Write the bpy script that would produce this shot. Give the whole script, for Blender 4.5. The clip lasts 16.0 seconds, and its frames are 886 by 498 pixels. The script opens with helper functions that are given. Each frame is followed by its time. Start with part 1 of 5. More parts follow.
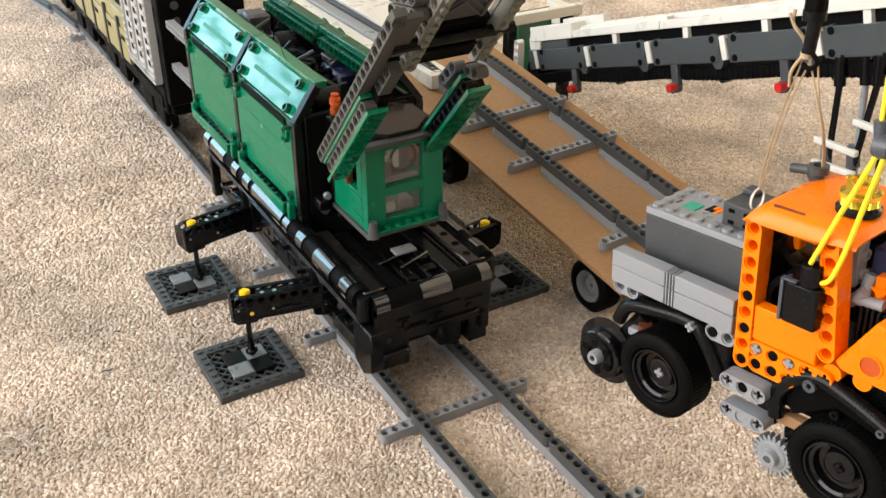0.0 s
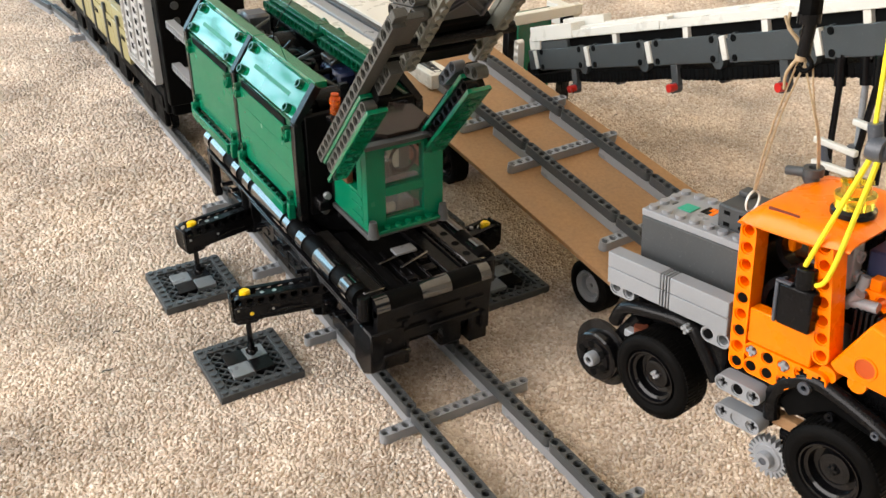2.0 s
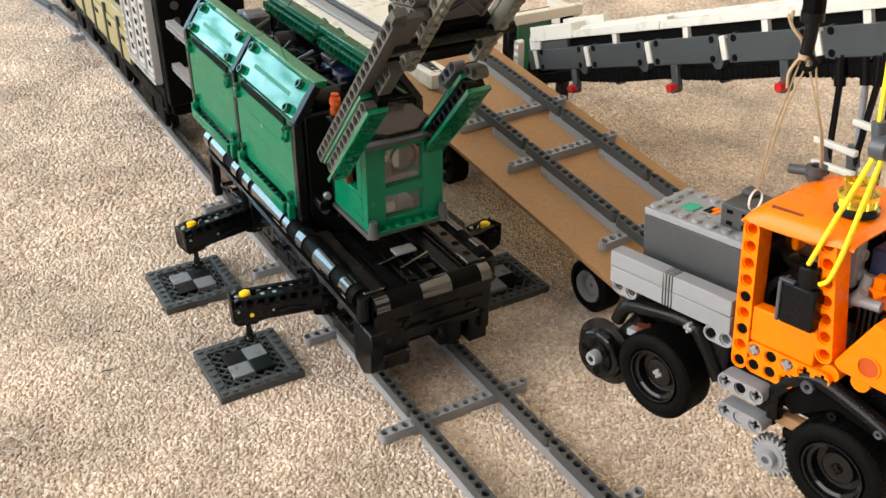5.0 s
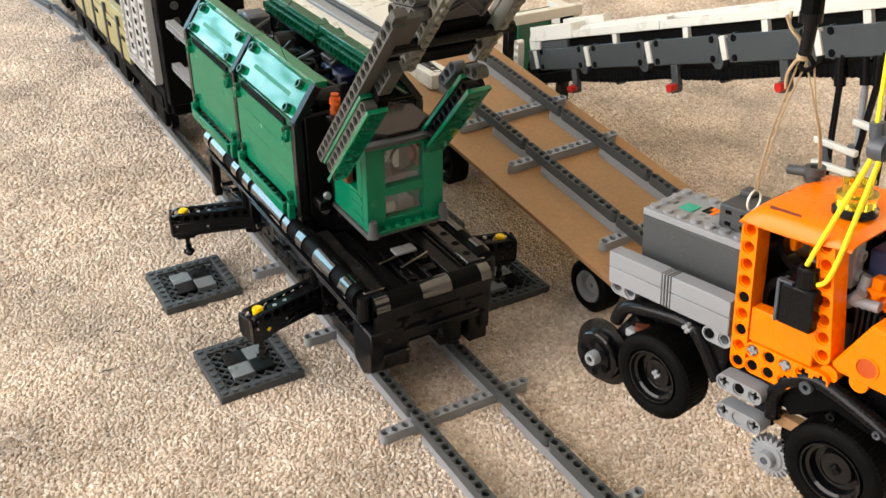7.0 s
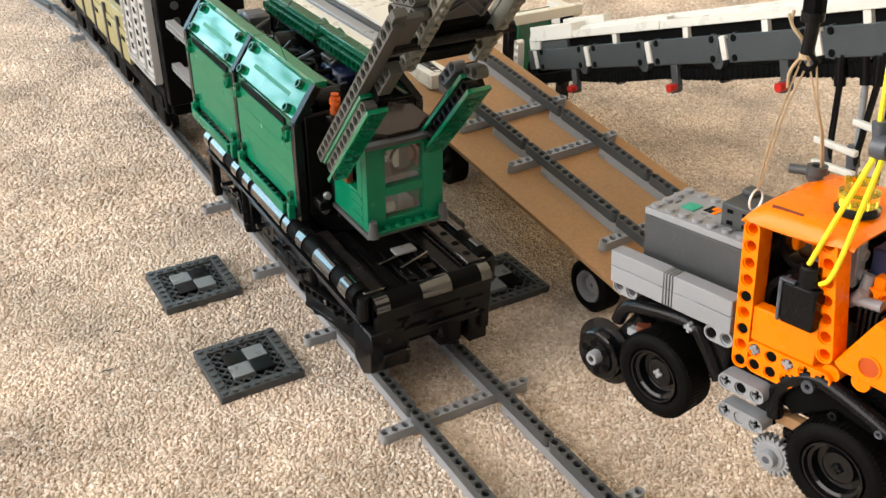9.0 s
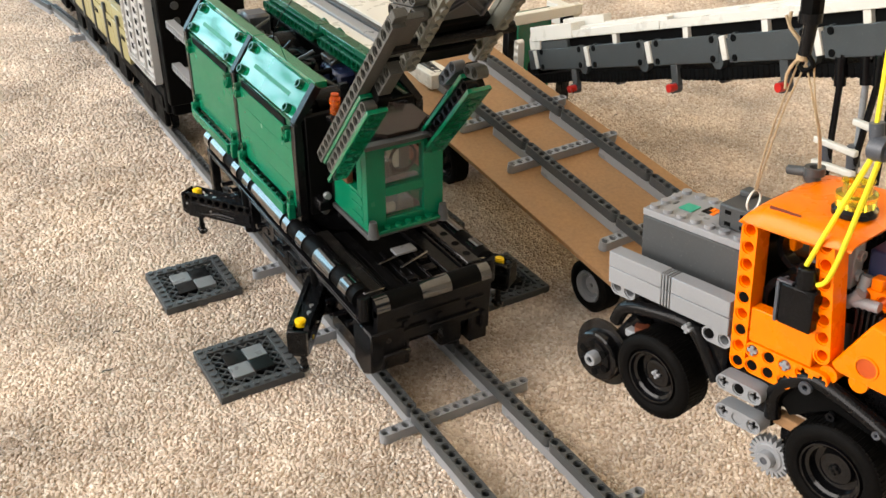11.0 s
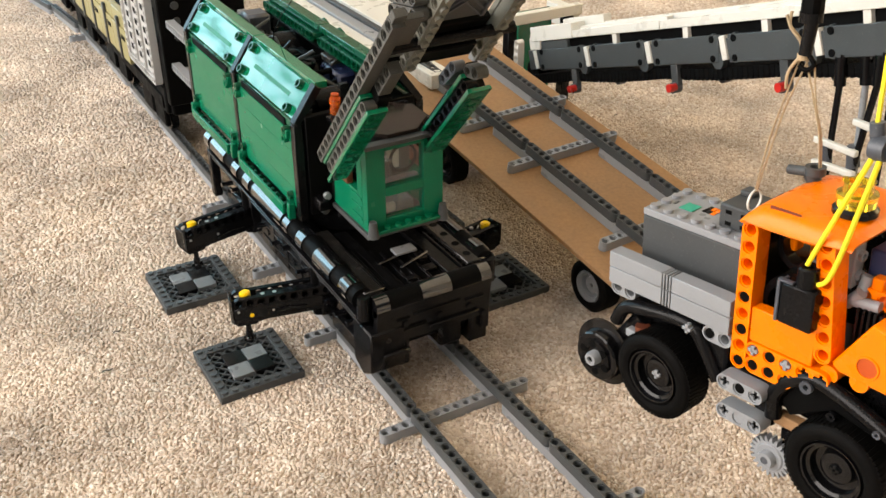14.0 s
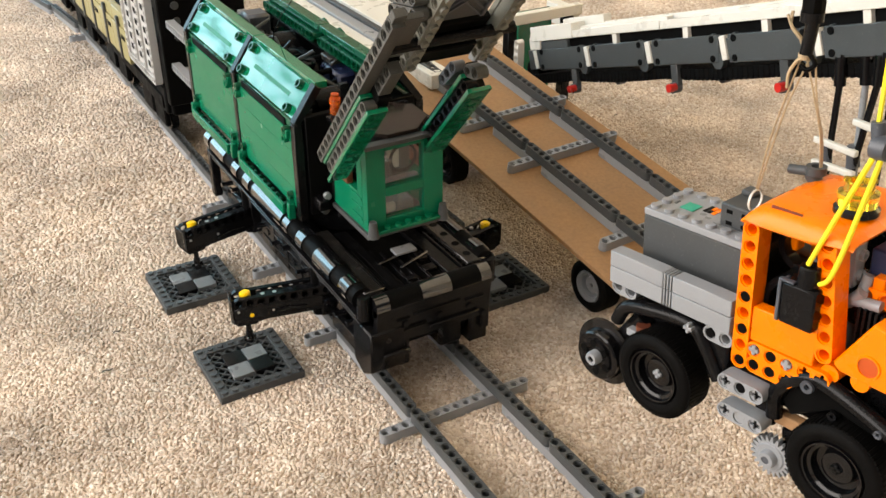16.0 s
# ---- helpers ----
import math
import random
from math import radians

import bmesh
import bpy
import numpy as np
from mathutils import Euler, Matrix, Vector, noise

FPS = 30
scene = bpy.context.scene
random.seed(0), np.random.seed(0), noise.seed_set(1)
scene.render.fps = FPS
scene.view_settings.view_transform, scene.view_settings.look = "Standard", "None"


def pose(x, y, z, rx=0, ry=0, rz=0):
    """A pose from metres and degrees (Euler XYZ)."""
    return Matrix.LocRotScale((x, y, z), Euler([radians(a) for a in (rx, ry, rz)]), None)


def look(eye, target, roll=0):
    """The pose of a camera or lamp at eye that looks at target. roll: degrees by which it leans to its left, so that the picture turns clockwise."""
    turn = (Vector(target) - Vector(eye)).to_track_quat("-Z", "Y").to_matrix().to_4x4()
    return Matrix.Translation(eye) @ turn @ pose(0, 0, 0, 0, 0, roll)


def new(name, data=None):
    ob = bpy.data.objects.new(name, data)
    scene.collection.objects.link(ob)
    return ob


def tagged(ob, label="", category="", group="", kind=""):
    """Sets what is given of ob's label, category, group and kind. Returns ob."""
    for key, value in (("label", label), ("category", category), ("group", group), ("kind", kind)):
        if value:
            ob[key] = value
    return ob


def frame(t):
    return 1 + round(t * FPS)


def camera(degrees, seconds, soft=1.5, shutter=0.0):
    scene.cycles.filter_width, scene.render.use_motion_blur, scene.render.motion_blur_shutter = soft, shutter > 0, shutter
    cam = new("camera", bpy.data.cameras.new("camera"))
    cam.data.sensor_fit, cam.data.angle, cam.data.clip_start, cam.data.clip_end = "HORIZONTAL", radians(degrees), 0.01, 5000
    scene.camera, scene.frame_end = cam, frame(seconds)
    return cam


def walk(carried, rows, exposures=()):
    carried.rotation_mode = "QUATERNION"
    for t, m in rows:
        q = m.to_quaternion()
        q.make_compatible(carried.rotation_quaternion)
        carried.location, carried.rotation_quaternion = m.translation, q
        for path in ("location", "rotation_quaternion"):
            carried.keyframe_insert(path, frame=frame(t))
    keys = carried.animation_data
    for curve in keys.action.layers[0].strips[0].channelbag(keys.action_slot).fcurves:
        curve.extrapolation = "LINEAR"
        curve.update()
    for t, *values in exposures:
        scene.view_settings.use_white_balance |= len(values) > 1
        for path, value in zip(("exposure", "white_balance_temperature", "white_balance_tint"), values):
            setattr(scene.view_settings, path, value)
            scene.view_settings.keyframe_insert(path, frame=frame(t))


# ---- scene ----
cam = camera(49.71, 16.0, soft=1.5)
U = 0.008                     # one stud of the building system, in metres


def P(x, y, z, rx=0, ry=0, rz=0):
    """A pose in studs and degrees."""
    return pose(x * U, y * U, z * U, rx, ry, rz)


EYE = Matrix.LocRotScale((-33.88 * U, -55.494 * U, 55.073 * U), None, None) @ Matrix.Rotation(radians(-30.359), 4, "Z") \
    @ Matrix.Rotation(radians(59.509), 4, "X") @ Matrix.Rotation(radians(0.066), 4, "Z")
walk(cam, [(0.0, EYE), (16.0, EYE)], exposures=[(0.0, -0.13, 6700, 10), (4.0, -0.13, 6760, 10), (9.0, -0.13, 6850, 10), (16.0, -0.14, 6980, 10)])

# ---- light: a west window, an added warm fill in the east wall, and a garden under the sky beyond the wide patio window ----
world = bpy.data.worlds.new("world")
world.use_nodes = True
scene.world = world
sky = world.node_tree.nodes.new("ShaderNodeTexSky")
sky.sky_type, sky.sun_disc, sky.sun_elevation, sky.sun_rotation = "NISHITA", False, radians(40), radians(200)
world.node_tree.links.new(sky.outputs[0], world.node_tree.nodes["Background"].inputs[0])
world.node_tree.nodes["Background"].inputs[1].default_value = 0.1


def area_lamp(name, m, w, h, power, color):
    lamp = bpy.data.lights.new(name, "AREA")
    lamp.shape, lamp.size, lamp.size_y, lamp.energy, lamp.color = "RECTANGLE", w, h, power, color
    ob = new(name, lamp)
    ob.matrix_basis = m
    return ob


area_lamp("side_daylight", look((-2.17, 0.6, 1.25), (0.0, 0.6, 1.25)), 2.9, 2.1, 146, (1.0, 0.95, 0.94))
# unseen warm fill, added to lift the shadows on the right side
area_lamp("east_warm_fill", look((2.97, -0.2, 1.4), (0.0, -0.2, 1.4)), 1.8, 1.3, 66, (1.0, 0.73, 0.35))


# ---- materials ----
def material(name, color, rough=0.4, metal=0.0, var=0.06, grain=60.0, bump=0.0, coat=0.0, dust=0.0, trans=0.0, alpha=1.0, spec=0.5):
    m = bpy.data.materials.new(name)
    m.use_nodes = True
    nt = m.node_tree
    b = nt.nodes["Principled BSDF"]
    N = nt.nodes.new
    L = nt.links.new
    tc = N("ShaderNodeTexCoord")
    big, fine = N("ShaderNodeTexNoise"), N("ShaderNodeTexNoise")
    big.inputs["Scale"].default_value, fine.inputs["Scale"].default_value = grain, grain * 14
    big.inputs["Detail"].default_value = fine.inputs["Detail"].default_value = 4
    for n in (big, fine):
        L(tc.outputs["Object"], n.inputs["Vector"])
    mix = N("ShaderNodeMath")
    mix.operation = "MULTIPLY_ADD"
    mix.inputs[1].default_value = 0.5
    L(fine.outputs[0], mix.inputs[0])
    half = N("ShaderNodeMath")
    half.operation = "MULTIPLY"
    half.inputs[1].default_value = 0.5
    L(big.outputs[0], half.inputs[0])
    L(half.outputs[0], mix.inputs[2])
    info = N("ShaderNodeObjectInfo")
    hs = N("ShaderNodeHueSaturation")
    hs.inputs["Color"].default_value = (*color, 1)
    rng = N("ShaderNodeMapRange")
    rng.inputs[1].default_value, rng.inputs[2].default_value = 0.25, 0.75
    rng.inputs[3].default_value, rng.inputs[4].default_value = 1 - var, 1 + var
    L(mix.outputs[0], rng.inputs[0])
    rnd = N("ShaderNodeMapRange")
    rnd.inputs[3].default_value, rnd.inputs[4].default_value = 1 - var * 0.6, 1 + var * 0.6
    L(info.outputs["Random"], rnd.inputs[0])
    mul = N("ShaderNodeMath")
    mul.operation = "MULTIPLY"
    L(rng.outputs[0], mul.inputs[0])
    L(rnd.outputs[0], mul.inputs[1])
    L(mul.outputs[0], hs.inputs["Value"])
    out = hs.outputs[0]
    if dust:
        dn = N("ShaderNodeTexNoise")
        dn.inputs["Scale"].default_value, dn.inputs["Detail"].default_value = 900, 2
        L(tc.outputs["Object"], dn.inputs["Vector"])
        dr = N("ShaderNodeMapRange")
        dr.inputs[1].default_value, dr.inputs[2].default_value, dr.inputs[4].default_value = 0.64, 0.74, dust
        L(dn.outputs[0], dr.inputs[0])
        dm = N("ShaderNodeMix")
        dm.data_type = "RGBA"
        dm.inputs[7].default_value = (0.45, 0.42, 0.38, 1)
        L(dr.outputs[0], dm.inputs[0])
        L(out, dm.inputs[6])
        out = dm.outputs[2]
    L(out, b.inputs["Base Color"])
    rr = N("ShaderNodeMapRange")
    rr.inputs[1].default_value, rr.inputs[2].default_value = 0.3, 0.7
    rr.inputs[3].default_value, rr.inputs[4].default_value = rough * 0.8, min(1, rough * 1.25)
    L(big.outputs[0], rr.inputs[0])
    L(rr.outputs[0], b.inputs["Roughness"])
    b.inputs["Metallic"].default_value = metal
    b.inputs["Coat Weight"].default_value = coat
    b.inputs["Transmission Weight"].default_value = trans
    b.inputs["Alpha"].default_value = alpha
    b.inputs["Specular IOR Level"].default_value = spec
    if bump:
        bp = N("ShaderNodeBump")
        bp.inputs["Strength"].default_value, bp.inputs["Distance"].default_value = bump, 0.0004
        L(fine.outputs[0], bp.inputs["Height"])
        L(bp.outputs[0], b.inputs["Normal"])
    return m


GREEN = material("green_plastic", (0.0, 0.13, 0.06), 0.07, spec=0.6, coat=0.4, var=0.05)
GREENB = material("green_brick_plastic", (0.0, 0.135, 0.064), 0.22, var=0.08, spec=0.2)
GREENM = material("dull_green_plastic", (0.0, 0.115, 0.05), 0.4, var=0.08, spec=0.25)
# dark green trim; also the shade put into the eave and right rail
DGREEN = material("dark_and_shaded_green", (0.0, 0.06, 0.026), 0.25, var=0.08)
BLACK = material("black_plastic", (0.005, 0.005, 0.0055), 0.18, var=0.2, dust=0.02, spec=0.16)
BLACKM = material("matte_black_plastic", (0.003, 0.003, 0.003), 0.5, var=0.2, spec=0.04)
DGREY = material("dark_grey_plastic", (0.052, 0.056, 0.058), 0.4, spec=0.3, var=0.08, dust=0.1)
CONVGREY = material("slate_grey_plastic", (0.048, 0.054, 0.056), 0.4, var=0.1, dust=0.08, spec=0.35)
LGREY = material("light_grey_plastic", (0.235, 0.246, 0.26), 0.32, var=0.06)
TANGREY = material("aged_grey_plastic", (0.06, 0.06, 0.055), 0.35, spec=0.35, var=0.12, dust=0.15)
PALEGREY = material("pale_grey_plastic", (0.4, 0.4, 0.39), 0.35, var=0.08, dust=0.15)
BOOM = material("weathered_boom_plastic", (0.145, 0.143, 0.118), 0.32, var=0.12, dust=0.15)
WHITE = material("white_plastic", (0.62, 0.6, 0.54), 0.3, var=0.05, dust=0.1)
ORANGE = material("orange_plastic", (0.93, 0.19, 0.0), 0.28, var=0.06, spec=0.3)
# orange darkened for the shaded inside of the hood hole
DORANGE = material("shaded_orange_plastic", (0.42, 0.055, 0.0), 0.5)
GAP = material("dark_gap_plastic", (0.12, 0.012, 0.004), 0.6)
RUST = material("red_brown_plastic", (0.12, 0.03, 0.012), 0.4)
RED = material("red_plastic", (0.5, 0.02, 0.015), 0.3)
YELLOW = material("yellow_plastic", (0.85, 0.55, 0.01), 0.25)
CORD = material("yellow_cord", (0.85, 0.72, 0.02), 0.6, bump=0.6, grain=200)
TWINE = material("jute_twine", (0.4, 0.3, 0.18), 0.9, bump=1.0, grain=200, var=0.25)
OLIVE = material("olive_tan_plastic", (0.27, 0.235, 0.1), 0.4, var=0.12, dust=0.2)
RUBBER = material("tyre_rubber", (0.0032, 0.003, 0.0028), 0.6, bump=0.4, var=0.2, dust=0.0, spec=0.05)
BOARD = material("fibreboard", (0.35, 0.19, 0.082), 0.7, var=0.24, grain=24, bump=0.3)
GLOSS = material("gloss_black_plastic", (0.006, 0.006, 0.007), 0.09, var=0.15, grain=40, spec=1.0, coat=1.0)
SHOULDER = material("worn_black_plastic", (0.012, 0.011, 0.01), 0.22, var=0.2, grain=40, spec=0.5, dust=0.05)
RIM = material("rim_plastic", (0.004, 0.004, 0.0045), 0.1, var=0.15, grain=40, spec=0.3)
DARKBROWN = material("smoked_roof_tile", (0.02, 0.015, 0.013), 0.14, var=0.1, spec=0.2)
SMOKE = material("clear_window_plastic", (0.85, 0.9, 0.92), 0.02, trans=1.0, spec=0.15)
AMBER = material("amber_clear_plastic", (1.0, 0.78, 0.06), 0.05, trans=0.92)
REDORANGE = material("trans_orange_plastic", (0.75, 0.13, 0.01), 0.08, trans=0.7)
TEAL = material("teal_print", (0.02, 0.3, 0.2), 0.4)
CHROME = material("steel_pin", (0.5, 0.5, 0.5), 0.3, metal=0.9)
BLUE = material("dark_blue_plastic", (0.02, 0.03, 0.08), 0.3)
PAINT = material("wall_paint", (0.42, 0.395, 0.37), 0.85, var=0.03, grain=6, bump=0.1)
CEIL = material("ceiling_paint", (0.8, 0.79, 0.77), 0.9, var=0.02, grain=6, bump=0.1)


def carpet_material(name, islands):
    m = material(name, (0.42, 0.33, 0.24), 0.95, var=0.1, grain=8, bump=0.7, spec=0.12)
    nt = m.node_tree
    b = nt.nodes["Principled BSDF"]
    ramp = nt.nodes.new("ShaderNodeValToRGB")
    e = ramp.color_ramp.elements
    e[0].color, e[1].color = (0.43, 0.332, 0.25, 1), (0.78, 0.695, 0.605, 1)
    mid = e.new(0.35)
    mid.color = (0.57, 0.463, 0.368, 1)
    top = e.new(0.8)
    top.color = (0.65, 0.548, 0.45, 1)
    if islands:
        src = nt.nodes.new("ShaderNodeNewGeometry").outputs["Random Per Island"]
    else:
        v = nt.nodes.new("ShaderNodeTexVoronoi")
        v.inputs["Scale"].default_value = 230
        nt.links.new(nt.nodes["Texture Coordinate"].outputs["Object"], v.inputs["Vector"])
        src = nt.nodes.new("ShaderNodeSeparateColor").outputs[0]
        nt.links.new(v.outputs["Color"], src.node.inputs[0])
    nt.links.new(src, ramp.inputs[0])
    big = nt.nodes.new("ShaderNodeTexNoise")
    big.inputs["Scale"].default_value, big.inputs["Detail"].default_value, big.inputs["Roughness"].default_value = 9.0, 6, 0.62
    nt.links.new(nt.nodes["Texture Coordinate"].outputs["Object"], big.inputs["Vector"])
    r = nt.nodes.new("ShaderNodeMapRange")
    r.inputs[1].default_value, r.inputs[2].default_value, r.inputs[3].default_value, r.inputs[4].default_value = (0.33, 0.64, 0.62, 1.16) if islands else (0.34, 0.62, 0.6, 0.95)
    nt.links.new(big.outputs[0], r.inputs[0])
    hs = nt.nodes.new("ShaderNodeHueSaturation")
    nt.links.new(ramp.outputs[0], hs.inputs["Color"])
    nt.links.new(r.outputs[0], hs.inputs["Value"])
    nt.links.new(hs.outputs[0], b.inputs["Base Color"])
    b.inputs["Sheen Weight"].default_value = 0.25
    fibre = nt.nodes.new("ShaderNodeTexNoise")
    fibre.inputs["Scale"].default_value, fibre.inputs["Detail"].default_value = 1100, 3
    nt.links.new(nt.nodes["Texture Coordinate"].outputs["Object"], fibre.inputs["Vector"])
    bp = nt.nodes.new("ShaderNodeBump")
    bp.inputs["Strength"].default_value, bp.inputs["Distance"].default_value = 0.9, 0.0008
    nt.links.new(fibre.outputs[0], bp.inputs["Height"])
    nt.links.new(bp.outputs[0], b.inputs["Normal"])
    return m


def outdoors_material():
    """Sky between soft leaves, far beyond the patio window: it glows."""
    m = bpy.data.materials.new("sky_and_leaves")
    m.use_nodes = True
    nt = m.node_tree
    nt.nodes.clear()
    out, em = nt.nodes.new("ShaderNodeOutputMaterial"), nt.nodes.new("ShaderNodeEmission")
    tc, no, ramp = nt.nodes.new("ShaderNodeTexCoord"), nt.nodes.new("ShaderNodeTexNoise"), nt.nodes.new("ShaderNodeValToRGB")
    no.inputs["Scale"].default_value, no.inputs["Detail"].default_value, no.inputs["Roughness"].default_value = 15.0, 3, 0.5
    e = ramp.color_ramp.elements
    e[0].position, e[0].color = 0.4, (0.06, 0.14, 0.16, 1)
    e[1].position, e[1].color = 0.6, (0.58, 0.84, 1.0, 1)
    mid = e.new(0.48)
    mid.color = (0.34, 0.62, 0.84, 1)
    em.inputs["Strength"].default_value = 7.2
    nt.links.new(tc.outputs["Object"], no.inputs["Vector"])
    nt.links.new(no.outputs[0], ramp.inputs[0])
    nt.links.new(ramp.outputs[0], em.inputs["Color"])
    nt.links.new(em.outputs[0], out.inputs["Surface"])
    return m


OUTDOORS = outdoors_material()
CARPET = carpet_material("carpet_pile", True)
CARPET_BASE = carpet_material("carpet_backing", False)


# ---- mesh helpers; every size is in studs ----
def finish(bm, name, mat, smooth=False):
    me = bpy.data.meshes.new(name)
    bmesh.ops.recalc_face_normals(bm, faces=bm.faces)
    bmesh.ops.scale(bm, vec=(U, U, U), verts=bm.verts)
    bm.to_mesh(me)
    bm.free()
    me.materials.append(mat)
    if smooth:
        me.polygons.foreach_set("use_smooth", [True] * len(me.polygons))
        me.set_sharp_from_angle(angle=radians(38))
    return me


def part(name, bm, mat, parent=None, label="", m=None, smooth=True):
    ob = new(name, finish(bm, name, mat, smooth))
    ob.parent = parent
    if m is not None:
        ob.matrix_basis = m
    return tagged(ob, label) if label else ob


def again(name, me, parent, m, label=""):
    """One more object on a mesh that already exists."""
    ob = new(name, me)
    ob.parent = parent
    ob.matrix_basis = m
    return tagged(ob, label) if label else ob


def thing(name, label, category, m=None, group="", kind=""):
    ob = new(name)
    ob.empty_display_size = 0.01
    if m is not None:
        ob.matrix_basis = m
    return tagged(ob, label, category, group, kind)


def box(bm, x0, y0, z0, x1, y1, z1, bevel=0.04, m=None):
    g = bmesh.ops.create_cube(bm, size=1)
    bmesh.ops.scale(bm, vec=(x1 - x0, y1 - y0, z1 - z0), verts=g["verts"])
    bmesh.ops.translate(bm, vec=((x0 + x1) / 2, (y0 + y1) / 2, (z0 + z1) / 2), verts=g["verts"])
    vs = g["verts"]
    if bevel:
        es = list({e for v in vs for e in v.link_edges})
        r = bmesh.ops.bevel(bm, geom=es, offset=bevel, segments=1, affect="EDGES")
        vs = list({v for f in r["faces"] for v in f.verts} | {v for v in vs if v.is_valid})
    if m is not None:
        bmesh.ops.transform(bm, matrix=m, verts=vs)
    return bm


def B(x0, y0, z0, x1, y1, z1, bevel=0.04, m=None):
    return box(bmesh.new(), x0, y0, z0, x1, y1, z1, bevel, m)


AX = {"x": Matrix.Rotation(radians(90), 4, "Y"), "y": Matrix.Rotation(radians(90), 4, "X"), "z": Matrix.Identity(4)}


def tube(bm, axis, c, r, h, seg=16, r2=None, m=None):
    """A solid cylinder or cone round the point c."""
    g = bmesh.ops.create_cone(bm, cap_ends=True, segments=seg, radius1=r, radius2=r if r2 is None else r2, depth=h)
    bmesh.ops.transform(bm, matrix=Matrix.Translation(c) @ AX[axis], verts=g["verts"])
    if m is not None:
        bmesh.ops.transform(bm, matrix=m, verts=g["verts"])
    return bm


def T(axis, c, r, h, seg=16, r2=None):
    return tube(bmesh.new(), axis, c, r, h, seg, r2)


def rod(bm, a, b, r, seg=10):
    a, b = Vector(a), Vector(b)
    g = bmesh.ops.create_cone(bm, cap_ends=True, segments=seg, radius1=r, radius2=r, depth=(b - a).length)
    q = (b - a).to_track_quat("Z", "Y").to_matrix().to_4x4()
    bmesh.ops.transform(bm, matrix=Matrix.Translation((a + b) / 2) @ q, verts=g["verts"])
    return bm


def lathe(bm, prof, seg=32, axis="x", c=(0, 0, 0)):
    """A ring turned from a closed profile of (radius, along)."""
    rings = []
    for i in range(seg):
        a = 2 * math.pi * i / seg
        rings.append([bm.verts.new((w, r * math.cos(a), r * math.sin(a))) for r, w in prof])
    n = len(prof)
    for i in range(seg):
        p, s = rings[i], rings[(i + 1) % seg]
        for k in range(n):
            bm.faces.new((p[k], p[(k + 1) % n], s[(k + 1) % n], s[k]))
    vs = [v for ring in rings for v in ring]
    if axis == "z":
        bmesh.ops.rotate(bm, cent=(0, 0, 0), matrix=Matrix.Rotation(radians(-90), 3, "Y"), verts=vs)
    if axis == "y":
        bmesh.ops.rotate(bm, cent=(0, 0, 0), matrix=Matrix.Rotation(radians(90), 3, "Z"), verts=vs)
    bmesh.ops.translate(bm, vec=c, verts=vs)
    return bm


def prism(bm, pts, x0, x1, bevel=0.03):
    """An outline in (y, z), drawn out along x."""
    vs = [bm.verts.new((x0, y, z)) for y, z in pts]
    f = bm.faces.new(vs)
    g = bmesh.ops.extrude_face_region(bm, geom=[f])
    up = [v for v in g["geom"] if isinstance(v, bmesh.types.BMVert)]
    bmesh.ops.translate(bm, vec=(x1 - x0, 0, 0), verts=up)
    if bevel:
        es = list({e for v in vs + up for e in v.link_edges})
        bmesh.ops.bevel(bm, geom=es, offset=bevel, segments=1, affect="EDGES")
    return bm


def beam(bm, n, m=None, h=0.97, w=0.485, blind=(), cross=(), studs=False, square=False):
    """A pierced beam of n holes along y from 0 to n-1, holes along z, its middle at z 0."""
    seg = 16
    made = []
    z = h / 2

    def outer(a, k):
        c, s = math.cos(a), math.sin(a)
        end = not square and ((k == 0 and s < -0.01) or (k == n - 1 and s > 0.01))
        if end:
            return w * c, w * s
        if abs(abs(c) - abs(s)) < 1e-6:
            return math.copysign(w, c), math.copysign(0.5, s)
        t = min(w / abs(c) if abs(c) > 1e-6 else 9, 0.5 / abs(s) if abs(s) > 1e-6 else 9)
        return c * t, s * t

    for k in range(n):
        loops = []
        bl = k in blind
        for r, zz in ((None, z), (0.385, z), (0.385, z - 0.1), (0.3, z - 0.1), (0.3, -z + 0.1), (0.385, -z + 0.1), (0.385, -z), (None, -z)):
            ring = []
            for i in range(seg):
                a = 2 * math.pi * i / seg
                if r is None:
                    x, y = outer(a, k)
                else:
                    x, y = r * math.cos(a), r * math.sin(a)
                    if k in cross and r < 0.38:
                        u, v = ((0.3, 0.0), (0.3, 0.1), (0.1, 0.1), (0.1, 0.3))[i % 4]
                        q = math.pi / 2 * (i // 4)
                        x, y = u * math.cos(q) - v * math.sin(q), u * math.sin(q) + v * math.cos(q)
                ring.append(bm.verts.new((x, y + k, zz)))
            made += ring
            loops.append(ring)
        for a, b in zip(loops, loops[1:]):
            for i in range(seg):
                j = (i + 1) % seg
                bm.faces.new((a[i], a[j], b[j], b[i]))
        if bl:
            bm.faces.new(loops[3])
        a, b = loops[0], loops[-1]
        for i in range(seg):
            j = (i + 1) % seg
            ya, yb = a[i].co.y - k, a[j].co.y - k
            inner = abs(ya) > 0.499 and abs(yb) > 0.499 and ya * yb > 0
            if inner and not ((k == 0 and ya < 0) or (k == n - 1 and ya > 0)):
                continue
            bm.faces.new((a[i], b[i], b[j], a[j]))
        if studs:
            g = bmesh.ops.create_cone(bm, cap_ends=True, segments=12, radius1=0.3, radius2=0.3, depth=0.22)
            bmesh.ops.transform(bm, matrix=Matrix.Translation((-w - 0.11, k, 0)) @ AX["x"], verts=g["verts"])
            made += g["verts"]
    if m is not None:
        bmesh.ops.transform(bm, matrix=m, verts=made)
    bmesh.ops.remove_doubles(bm, verts=made, dist=0.002)
    return bm


